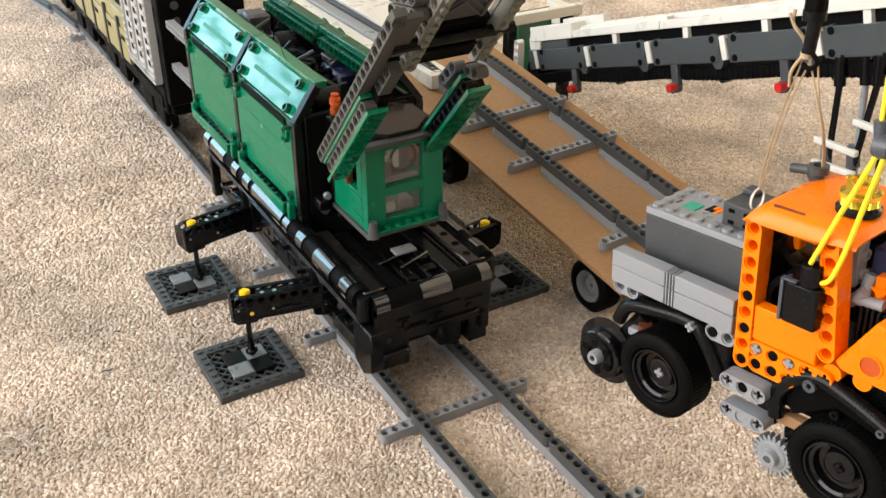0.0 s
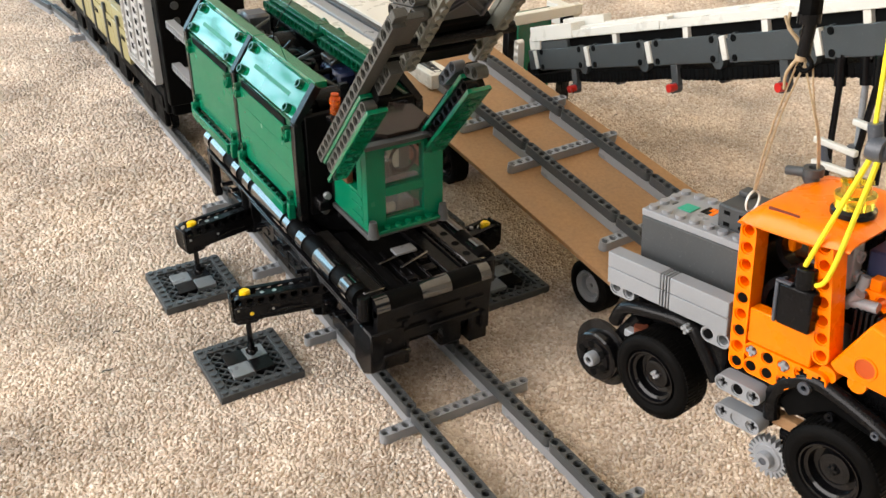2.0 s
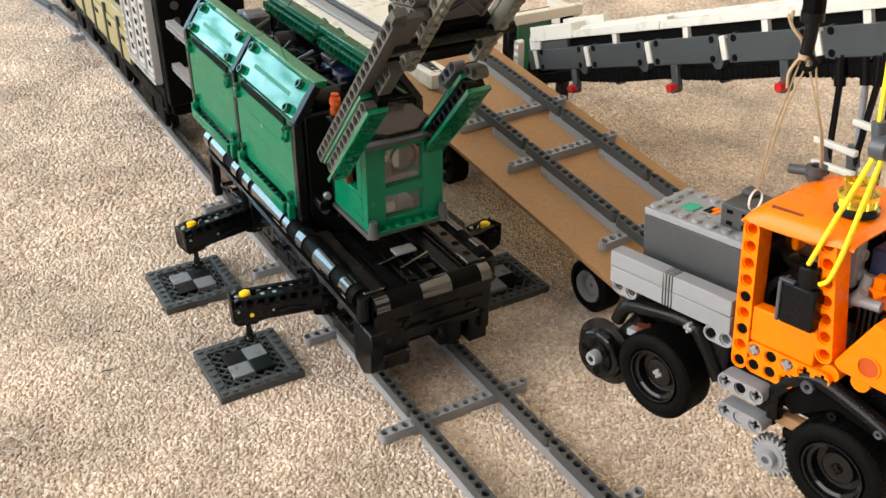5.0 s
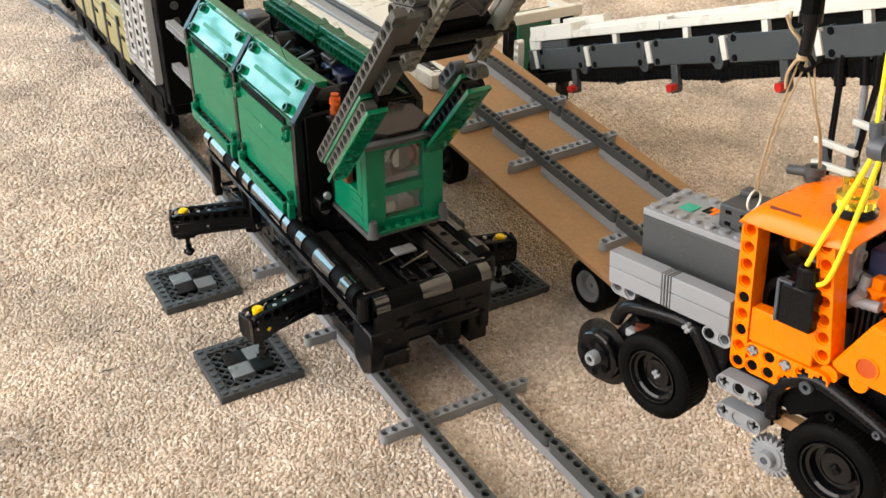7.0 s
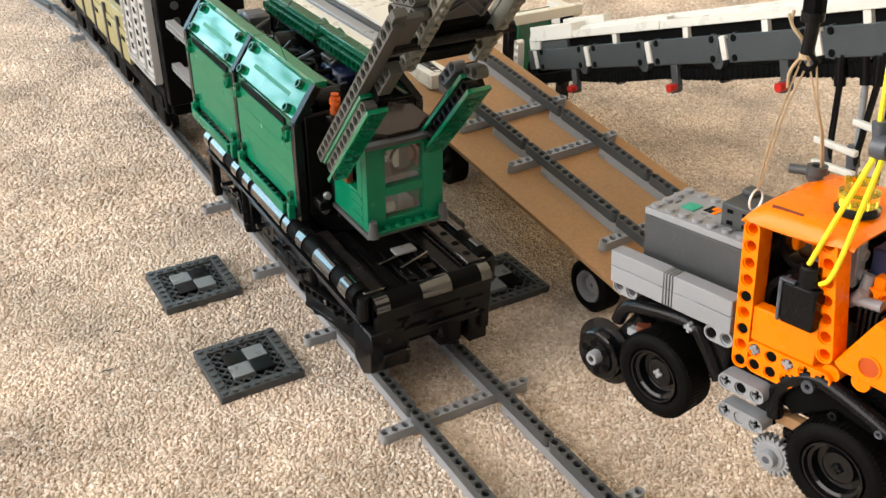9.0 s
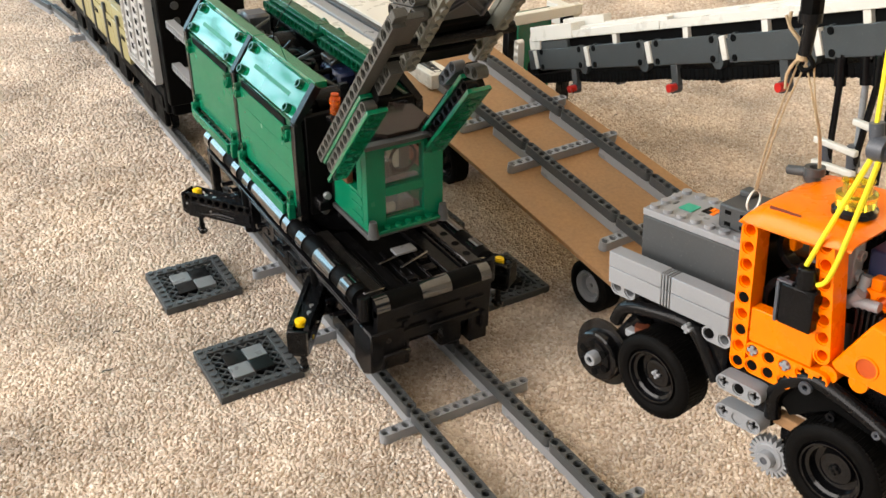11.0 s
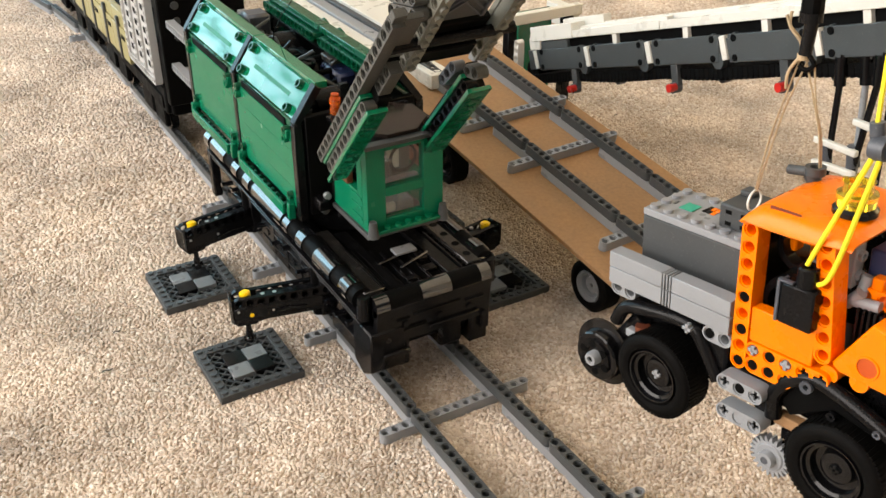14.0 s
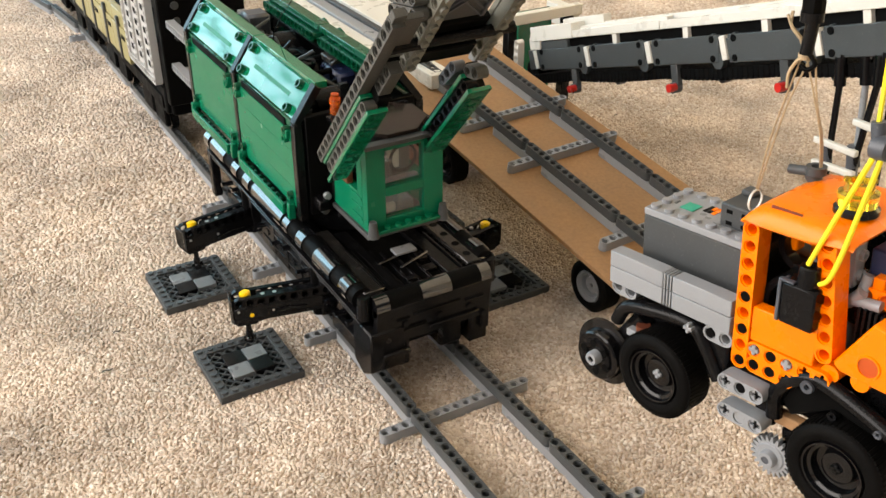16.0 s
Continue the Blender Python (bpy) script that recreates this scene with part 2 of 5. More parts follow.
def M(x, y, z, rx=0, ry=0, rz=0):
    """A transform in studs and degrees, for vertices."""
    return Matrix.LocRotScale((x, y, z), Euler([radians(a) for a in (rx, ry, rz)]), None)


def BE(n, m=None, **kw):
    return beam(bmesh.new(), n, m, **kw)


# holes seen from the side: a beam along y with holes along x
SIDE = M(0, 0, 0, 0, 90, 0)
# a beam that stands up, holes along x
UP = M(0, 0, 0, 90, 0, 0) @ SIDE


def stud_row(bm, pts, r=0.3, h=0.22, seg=12):
    for x, y, z in pts:
        tube(bm, "z", (x, y, z + h / 2), r, h, seg)
    return bm


# ---- the room ----
def room():
    def slab(name, x0, y0, z0, x1, y1, z1, mat):
        bm = bmesh.new()
        box(bm, x0 / U, y0 / U, z0 / U, x1 / U, y1 / U, z1 / U, 0)
        return tagged(part(name, bm, mat, smooth=False), kind="structure")
    # window openings: (left, right, sill, head) along each wall
    for a in ((-2.3, 3.0, 0, -2.2, 3.1, 2.5), (0.3, 3.0, 0, 3.1, 3.1, 2.5), (-2.2, 3.0, 0, 0.3, 3.1, 0.04), (-2.2, 3.0, 2.15, 0.3, 3.1, 2.5)):
        slab("wall_north", *a, PAINT)
    # the east opening is added to hold the warm fill
    for a in ((3.0, -2.5, 0, 3.1, -1.1, 2.5), (3.0, 0.7, 0, 3.1, 3.0, 2.5), (3.0, -1.1, 0, 3.1, 0.7, 0.75), (3.0, -1.1, 2.05, 3.1, 0.7, 2.5)):
        slab("wall_east", *a, PAINT)
    slab("wall_south", -2.3, -2.6, 0, 3.1, -2.5, 2.5, PAINT)
    for a in ((-2.3, -2.5, 0, -2.2, -0.9, 2.5), (-2.3, 2.1, 0, -2.2, 3.0, 2.5), (-2.3, -0.9, 0, -2.2, 2.1, 0.15), (-2.3, -0.9, 2.35, -2.2, 2.1, 2.5)):
        slab("wall_west", *a, PAINT)
    slab("backdrop", -3.0, 3.2, -0.05, 0.7, 3.22, 2.6, OUTDOORS)
    slab("ceiling", -2.3, -2.6, 2.5, 3.1, 3.1, 2.6, CEIL)
    floor = slab("floor", -2.3, -2.6, -0.05, 3.1, 3.1, -0.0011, CARPET_BASE)
    tagged(floor, "beige cut pile carpet on the floor", "carpet")


def carpet(x0, y0, x1, y1, step, rings, name):
    """The pile: short twisted tufts, leaning at random, in one mesh."""
    rs = np.random.RandomState(7 + rings)
    nx, ny = int((x1 - x0) / step), int((y1 - y0) / step)
    gx, gy = np.meshgrid(np.arange(nx), np.arange(ny))
    cx = x0 + (gx.ravel() + 0.5 * (gy.ravel() % 2) + rs.uniform(-0.42, 0.42, nx * ny)) * step
    cy = y0 + (gy.ravel() + rs.uniform(-0.42, 0.42, nx * ny)) * step
    keep = inside(cx, cy)
    cx, cy = cx[keep], cy[keep]
    n = len(cx)
    seg = 6
    r = step * rs.uniform(0.65, 1.1, n)
    ecc, turn = rs.uniform(0.4, 0.95, n), rs.uniform(0, 2 * math.pi, n)
    hgt = step * rs.uniform(0.45, 0.98, n)
    lx, ly = rs.normal(0, 0.42, n) * step, rs.normal(0, 0.42, n) * step
    levels = ((1.0, -0.7, 0.0), (1.05, 0.35, 0.5), (0.62, 0.86, 0.9)) if rings == 3 else ((1.05, -0.4, 0.0), (0.8, 0.6, 0.7))
    cols = []
    for f, z, lean in levels:
        for i in range(seg):
            a = 2 * math.pi * i / seg
            jit = rs.uniform(0.6, 1.35, n)
            px, py = r * f * jit * math.cos(a), r * f * ecc * jit * math.sin(a)
            qx, qy = px * np.cos(turn) - py * np.sin(turn), px * np.sin(turn) + py * np.cos(turn)
            cols.append(np.stack([cx + qx + lx * lean, cy + qy + ly * lean, hgt * z - step * 0.35 * np.ones(n)], 1))
    cols.append(np.stack([cx + lx, cy + ly, hgt - step * 0.35], 1))
    k = len(cols)
    verts = np.stack(cols, 1).reshape(-1, 3) * U
    faces = []
    for a in range(len(levels) - 1):
        for i in range(seg):
            j = (i + 1) % seg
            faces.append((a * seg + i, a * seg + j, (a + 1) * seg + j, (a + 1) * seg + i))
    quads = np.array(faces)
    tris = np.array([((len(levels) - 1) * seg + i, (len(levels) - 1) * seg + (i + 1) % seg, k - 1) for i in range(seg)])
    base = (np.arange(n) * k)[:, None, None]
    q = (quads[None] + base).reshape(-1, 4)
    t = (tris[None] + base).reshape(-1, 3)
    me = bpy.data.meshes.new(name)
    me.vertices.add(len(verts))
    me.vertices.foreach_set("co", verts.ravel())
    me.loops.add(q.size + t.size)
    me.loops.foreach_set("vertex_index", np.concatenate([q.ravel(), t.ravel()]))
    me.polygons.add(len(q) + len(t))
    me.polygons.foreach_set("loop_start", np.concatenate([np.arange(len(q)) * 4, q.size + np.arange(len(t)) * 3]))
    me.update(calc_edges=True)
    me.polygons.foreach_set("use_smooth", [True] * len(me.polygons))
    me.materials.append(CARPET)
    ob = new(name, me)
    tagged(ob, "beige and cream cut pile carpet with short twisted tufts", "carpet", kind="stuff")
    return ob


def inside(x, y):
    """The floor near the models: a wedge that widens away from the near corner."""
    u = (x + 33.9) * 0.505 + (y + 55.5) * 0.863
    v = (x + 33.9) * 0.863 - (y + 55.5) * 0.505
    return (u > 36) & (u < 205) & (np.abs(v) < 9 + u * 0.49)


room()
carpet(-60, -50, 110, 46, 0.285, 2, "carpet_pile_near")
carpet(-60, 46, 130, 190, 0.4, 2, "carpet_pile_far")


# ---- the track on the floor ----
def track(name, label, sleepers, runs_dark, runs_light, m, group):
    tr = thing(name, label, "toy track", m, group)
    sl = None
    for y in sleepers:
        at = P(-7, y, 0.485, 0, 0, -90)
        if sl is None:
            sl = part("sleeper", BE(15), LGREY, tr, "light grey pierced cross beam", at)
        else:
            again("sleeper", sl.data, tr, at, "light grey pierced cross beam")
    known = {}
    for mat, zc, runs, nm, lab in ((DGREY, 1.47, runs_dark, "rail_beam", "dark grey pierced rail beam"), (LGREY, 0.485, runs_light, "lower_beam", "light grey lower beam")):
        for x in (-4, 4):
            for y0, n in runs[x]:
                key = (nm, n)
                at = P(x, y0, zc)
                if key in known:
                    again(nm, known[key], tr, at, lab)
                else:
                    known[key] = part(nm, BE(n), mat, tr, lab, at).data
    return tr


def runs_between(ys, y_end, first):
    out, y = [], first
    while y < y_end:
        out.append((y, 15))
        y += 15
    return out


track("floor_track", "grey plastic toy track with pierced rail beams on the carpet", (-16, 0, 16, 30, 47, 122),
      {-4: runs_between(0, 112, -29), 4: runs_between(0, 112, -38)},
      {x: [(-15, 14), (1, 15), (17, 12), (31, 15), (48, 14), (63, 14), (79, 14), (95, 14)] + [(-30, 13)] for x in (-4, 4)}, P(0, 0, 0), "toy tracks")

def track_bend():
    """Where the far end of the track leaves the straight, behind the wagon."""
    tr = thing("floor_track", "grey plastic toy track bending away on the carpet", "toy track", P(0, 0, 0), "toy tracks")
    spine = ((0.0, 111.5, 1.5), (-0.9, 126.5, 5.5), (-2.8, 141.4, 9.5), (-5.7, 156.0, 13.5))
    for x, y, turn in spine:
        m = P(x, y, 0, 0, 0, turn)
        for side in (-4, 4):
            part("rail_beam", BE(15), DGREY, tr, "dark grey pierced rail beam", m @ P(side, 0.5, 1.47))
            part("lower_beam", BE(14), LGREY, tr, "light grey lower beam", m @ P(side, 0.8, 0.485))


track_bend()

# ---- the tilted trailer with its own piece of track ----
TRAILER = Matrix.LocRotScale((25.863 * U, 20.322 * U, 11.623 * U), None, None) @ Matrix.Rotation(0.041, 4, "Z") @ Matrix.Rotation(0.138, 4, "X") @ Matrix.Rotation(-0.02, 4, "Y")
track("trailer_track", "grey plastic toy track fixed on a brown trailer deck", (-15.2, 0, 9.25),
      {-4: [(-18, 5), (-13, 15), (2, 15), (17, 10)], 4: [(-18, 9), (-9, 15), (6, 15), (21, 6)]},
      {x: [(-14, 13), (1, 7), (11, 14)] for x in (-4, 4)}, TRAILER @ P(0, 0, -0.97), "toy tracks")


def wheel(parent, at, r, w, rim, name="wheel", rim_mat=None):
    """A road wheel on the x axis, its outer face towards -x."""
    wh = part(name, bmesh_tyre(r, w, rim), RUBBER, parent, "black rubber tyre with small tread blocks", at)
    tagged(part("tread", bmesh_tread(r, w), RUBBER, wh, smooth=False), kind="stuff")
    part("rim", bmesh_rim(rim, w), rim_mat or RIM, wh)
    return wh


def bmesh_tyre(r, w, rim):
    bm = bmesh.new()
    h = w / 2
    lathe(bm, [(rim, -h * 0.72), (rim + 0.1, -h * 0.9), (rim + 0.35, -h), (r - 0.55, -h), (r - 0.3, -h * 0.95), (r - 0.12, -h * 0.84), (r - 0.02, -h * 0.66), (r, h * 0.6), (r - 0.12, h * 0.84), (r - 0.5, h), (rim, h * 0.8)], 56)
    return bm


def bmesh_tread(r, w):
    bm = bmesh.new()
    h = w / 2
    for i in range(64):
        for s in (-1, 1):
            a = 2 * math.pi * (i + 0.25 * s) / 64
            box(bm, s * h * 0.42 - h * 0.36, -0.09, r - 0.2, s * h * 0.42 + h * 0.36, 0.09, r + 0.02, 0, Matrix.Rotation(a, 4, "X"))
    return bm


def bmesh_rim(rim, w):
    bm = bmesh.new()
    h = w / 2
    lathe(bm, [(rim, -h * 0.72), (rim - 0.06, -h * 0.92), (rim - 0.16, -h * 0.9), (rim - 0.24, -h * 0.7), (rim - 0.42, -h * 0.62), (rim - 0.48, -h * 0.2), (rim * 0.55, -h * 0.12), (rim * 0.5, -h * 0.42), (rim * 0.34, -h * 0.5), (0.25, -h * 0.42), (0.25, h * 0.5), (rim - 0.2, h * 0.5), (rim, h * 0.8)], 40)
    return bm


def trailer():
    tr = thing("flatbed_trailer", "brown fibreboard flatbed trailer on small black wheels", "trailer", TRAILER)
    part("deck", B(-9.7, -21, -1.5, 8.4, 30, -1.0, 0.06), BOARD, tr, "brown fibreboard deck")
    part("chassis_beam", B(-3, -20, -3.0, -1.8, 28, -1.52), DGREY, tr)
    part("chassis_beam", B(1.8, -20, -3.0, 3, 28, -1.52), DGREY, tr)
    back = TRAILER.inverted()
    for wy, xs, mat in ((7.4, (20.9, 32.6), LGREY), (39.7, (23.0, 32.0), BLACK)):
        for i, wx in enumerate(xs):
            c = back @ Vector((wx * U, wy * U, 2.75 * U)) / U
            wheel(tr, P(c.x, c.y, c.z, 0, 0, 180 * i), 2.75, 2.4, 1.7, rim_mat=mat)
            part("axle_bracket", B(c.x - 0.6 + (0.9 if i == 0 else -0.9) * 2, c.y - 1, c.z - 0.4, c.x + 0.6 + (0.9 if i == 0 else -0.9) * 2, c.y + 1, -1.52, 0.1), BLACK, tr)
        part("axle", T("x", (0.3, c.y, c.z), 0.3, 10.5, 10), BLACK, tr)


trailer()


# ---- the support pads ----
def pad(x, y, z, flip):
    ob = thing("support_pad", "dark grey lattice plate with chequered grey tiles on the carpet", "support pad", P(x, y, z), "support pads")
    bm = bmesh.new()
    for a in ((-4, -4, 4, -3), (-4, 3, 4, 4), (-4, -3, -3, 3), (3, -3, 4, 3)):
        box(bm, a[0], a[1], 0, a[2], a[3], 0.8, 0.03)
    stud_row(bm, [(i - 3.5, s * 3.5, 0.8) for i in range(8) for s in (-1, 1)] + [(s * 3.5, i - 2.5, 0.8) for i in range(6) for s in (-1, 1)], 0.3, 0.18)
    part("plate_frame", bm, DGREY, ob)
    # black sheet added below the lattice for the shade on the carpet
    part("pad_base", B(-3.2, -3.2, 0.02, 3.2, 3.2, 0.2, 0.02), BLACKM, ob)
    bm = bmesh.new()
    for turn in (45, -45):
        for k in range(-6, 7):
            d = k * 0.72
            half = 4.2 - abs(d)
            if half > 0.3:
                box(bm, d - 0.065, -half, 0.42 + turn * 0.0004, d + 0.065, half, 0.62 + turn * 0.0004, 0.0, M(0, 0, 0, 0, 0, turn))
    part("lattice", bm, DGREY, ob)
    for i, (tx, ty) in enumerate(((-1, -1), (1, -1), (-1, 1), (1, 1))):
        light = (tx * ty > 0) == flip
        part("tile", B(tx - 0.97, ty - 0.97, 0.45, tx + 0.97, ty + 0.97, 0.92, 0.04), TILEL if light else BLACK, ob, "mid grey tile" if light else "black tile")


TILEL = material("mid_grey_tile", (0.14, 0.15, 0.155), 0.3, var=0.08, dust=0.1)
pad(-13.4, 15.45, 0.0, True)
pad(-13.5, 31.7, 0.0, False)
pad(14.6, 15.9, 0.0, True)
pad(14.0, 32.0, 0.0, False)


# ---- the railway crane ----
MOTOR = material("motor_grey_plastic", (0.055, 0.062, 0.075), 0.35, var=0.08, dust=0.15)
crane = thing("railway_crane", "green and black toy railway crane with folding outriggers on grey track", "crane", P(0, 0, 0))


def crane_chassis():
    body = part("chassis", B(-3.7, 4.6, 5.6, 3.7, 45.0, 10.3, 0.1), BLACKM, crane, "black crane chassis")
    lit = ((36.9, 41.2), (32.8, 34.4), (29.4, 31.1), (20.8, 28.4), (19.1, 20.3), (15.7, 17.1), (9.6, 13.2), (6.3, 7.8), (41.9, 43.4))
    for s in (-1, 1):
        for a, b in lit:
            part("side_tube", T("y", (s * 6.15, (a + b) / 2, 11.15), 1.02, b - a, 32), GLOSS, body, "polished black rounded side edge")
        part("tube_shelf", B(s * 5.2 - 0.9, 5.0, 9.7, s * 5.2 + 0.9, 44.4, 10.4, 0.08), BLACK, body)
        part("tube_core", T("y", (s * 6.05, 24.5, 11.12), 0.97, 38.4, 28), BLACKM, body)
        part("upper_ledge", B(s * 6.2 - 0.6, 5.2, 9.35, s * 6.2 + 0.6, 44, 9.65, 0.06), BLACK, body)
        part("lower_ledge", B(s * 5.9 - 0.6, 5.2, 8.55, s * 5.9 + 0.6, 44, 8.8, 0.06), BLACK, body)
        part("side_panel", B(s * 3.9 - 0.2, 5.0, 5.2, s * 3.9 + 0.2, 44.5, 9.3, 0.12), BLACK, body, "glossy black chassis side")
        for k, y in enumerate((19.5, 23.0, 26.5)):
            part("side_rib", B(s * 5.9 - 0.15, y - 0.5, 4.7, s * 5.9 + 0.15, y + 0.5, 8.2, 0.08), BLACK, body)
            part("side_pin", T("x", (s * 5.95, y + 1.5, 6.4), 0.4, 0.3, 14), BLACK, body)
        part("mid_panel", B(s * 5.6 - 0.35, 17.2, 4.4, s * 5.6 + 0.35, 30.0, 8.4, 0.12), BLACK, body, "glossy black chassis side")
        for z in (5.4, 6.9):
            part("panel_groove", B(s * 5.98 - 0.06, 17.8, z, s * 5.98 + 0.06, 29.4, z + 0.25, 0.03), BLACK, body)
        for y in (7.0, 9.5, 11.5, 18.2, 21.5, 24.6, 28.6, 36.0, 39.5):
            part("side_peg", T("x", (s * 6.25, y, 7.4 + 0.5 * math.sin(y * 3)), 0.26, 1.3, 12), GLOSS, body)
        for z in (4.9, 7.9):
            part("side_rail", B(s * 5.3 - 0.35, 5.4, z, s * 5.3 + 0.35, 13.2, z + 0.35, 0.08), BLACK, body)
        # hinge towers of the outriggers
        for y in (14.6, 32.7):
            part("hinge_tower", B(s * 5.7 - 0.7, y - 1.1, 4.5, s * 5.7 + 0.7, y + 1.1, 9.1, 0.15), BLACK, body)
            part("hinge_pin", T("z", (s * 6.3, y, 6.9), 0.55, 5.0, 14), BLACKM, body)
        # deck rails
        part("deck_rail", BE(8, M(s * 4.1, 5.3, 10.9), h=0.8), BLACK, body, "black pierced deck rail")
        part("deck_plate", B(s * 2.9 - 0.65, 4.9, 10.3, s * 2.9 + 0.65, 16.5, 11.1, 0.06), BLACK, body)
        shoulder = part("deck_shoulder", B(s * 5.0 - 0.95, 5.0, 11.2, s * 5.0 + 0.95, 16.6, 11.7, 0.1), SHOULDER, body, "flat glossy black deck edge")
        for k in range(5 if s > 0 else 0):
            part("shoulder_hole", T("z", (s * 4.8, 6.4 + k * 2.0, 11.7), 0.36, 0.05, 16), BLACKM, shoulder)
        for k in range(3 if s < 0 else 0):
            part("shoulder_seam", B(s * 4.35 + k * 0.42, 5.2, 11.68, s * 4.35 + k * 0.42 + 0.06, 13.5 - k, 11.72, 0.0), BLACKM, shoulder)
        part("corner_pin", T("z", (s * 6.15, 4.9, 10.5), 0.6, 2.2, 18), BLACK, body)
        part("buffer_bracket", B(s * 5.2 - 0.45, 3.7, 5.1, s * 5.2 + 0.45, 5.2, 8.4, 0.15), BLACK, body)
        part("axle_box", B(s * 5.0 - 0.3, 6.6, 2.9, s * 5.0 + 0.3, 14.0, 4.9, 0.2), BLACK, body)
        part("axle_box", B(s * 5.0 - 0.3, 34.6, 2.9, s * 5.0 + 0.3, 43.0, 4.9, 0.2), BLACK, body)
    # rounded front edge with two openings
    for a, b in ((-5.6, -4.35), (-1.25, 1.6), (4.55, 5.6)):
        part("front_edge", T("x", ((a + b) / 2, 4.45, 10.6), 1.0, b - a, 28), GLOSS, body, "polished black rounded front edge")
    part("front_core", T("x", (0, 4.47, 10.58), 0.95, 11.0, 28), BLACKM, body)
    bm = bmesh.new()
    prism(bm, [(3.44, 10.45), (4.2, 10.6), (4.6, 6.6), (3.75, 6.6)], -5.6, 5.6, 0.06)
    part("front_panel", bm, BLACK, body, "glossy black front panel")
    for x0, x1, z in ((-2.2, 2.4, 9.2), (-3.8, -2.6, 9.0), (2.9, 4.8, 8.9), (-3.2, -0.9, 7.9)):
        part("front_slot", B(x0, 3.42, z, x1, 3.66, z + 0.22, 0.05), BLACKM, body)
    for x, z in ((-2.9, 8.5), (0.4, 8.3), (3.4, 8.2), (-4.6, 7.4), (4.9, 6.9)):
        part("front_pin", T("y", (x, 3.6, z), 0.3, 0.3, 14), BLACK, body)
    part("front_strip", B(-0.6, 3.4, 7.4, 4.4, 3.7, 7.6, 0.05), BLACK, body)
    bm = bmesh.new()
    prism(bm, [(3.45, 8.4), (7.0, 8.4), (7.0, 4.0), (5.2, 3.3), (3.6, 4.4)], -6.3, -3.0, 0.15)
    part("corner_skirt", bm, BLACK, body, "black corner skirt")
    part("skirt_step", B(-3.6, 3.8, 4.0, -2.4, 5.6, 7.0, 0.2), BLACK, body)
    part("corner_skirt", B(3.8, 4.2, 3.6, 5.8, 6.4, 7.2, 0.2), BLACK, body)
    part("coupler", B(0.6, 3.9, 4.4, 3.0, 6.5, 6.8, 0.3), BLACK, body)
    part("skirt_link", B(-5.2, 3.2, 5.6, -2.6, 3.6, 6.1, 0.1), BLACK, body)
    part("rear_leg", B(-6.6, 43.6, 3.6, -5.6, 44.8, 10.4, 0.15), BLACK, body)
    # deck between the rails: slats, tiles and loose rods
    part("deck", B(-2.2, 5.2, 10.3, 2.2, 16.0, 10.55, 0.03), BLACKM, body)
    for i, x in enumerate((-1.9, -1.1, -0.2, 0.9)):
        part("deck_slat", B(x - 0.16, 5.6, 10.56, x + 0.16, 12.5 - 0.8 * i, 10.8, 0.03), BLACK, body)
    for x, y, w, d in ((1.4, 7.2, 1.2, 0.9), (1.7, 9.3, 0.9, 1.3), (-0.9, 6.4, 0.9, 0.6), (0.5, 10.8, 1.6, 0.6)):
        part("deck_tile", B(x - w / 2, y - d / 2, 10.56, x + w / 2, y + d / 2, 11.0, 0.05), BLACK, body)
    part("deck_rod", rod(bmesh.new(), (-0.8, 8.2, 11.0), (2.4, 9.3, 11.0), 0.17), GLOSS, body)
    part("deck_rod", rod(bmesh.new(), (-2.4, 9.6, 11.0), (0.3, 10.2, 11.0), 0.17), GLOSS, body)
    part("grey_tile", B(-0.4, 9.9, 11.05, 1.7, 11.1, 11.35, 0.05), LGREY, body, "light grey tile")
    for y in (8, 13, 36, 41):
        for s in (-1, 1):
            w = part("rail_wheel", T("x", (s * 4.0, y, 3.72), 1.75, 0.9, 24), BLACK, crane)
            part("flange", T("x", (s * 3.4, y, 3.72), 2.1, 0.3, 24), BLACK, w)


crane_chassis()


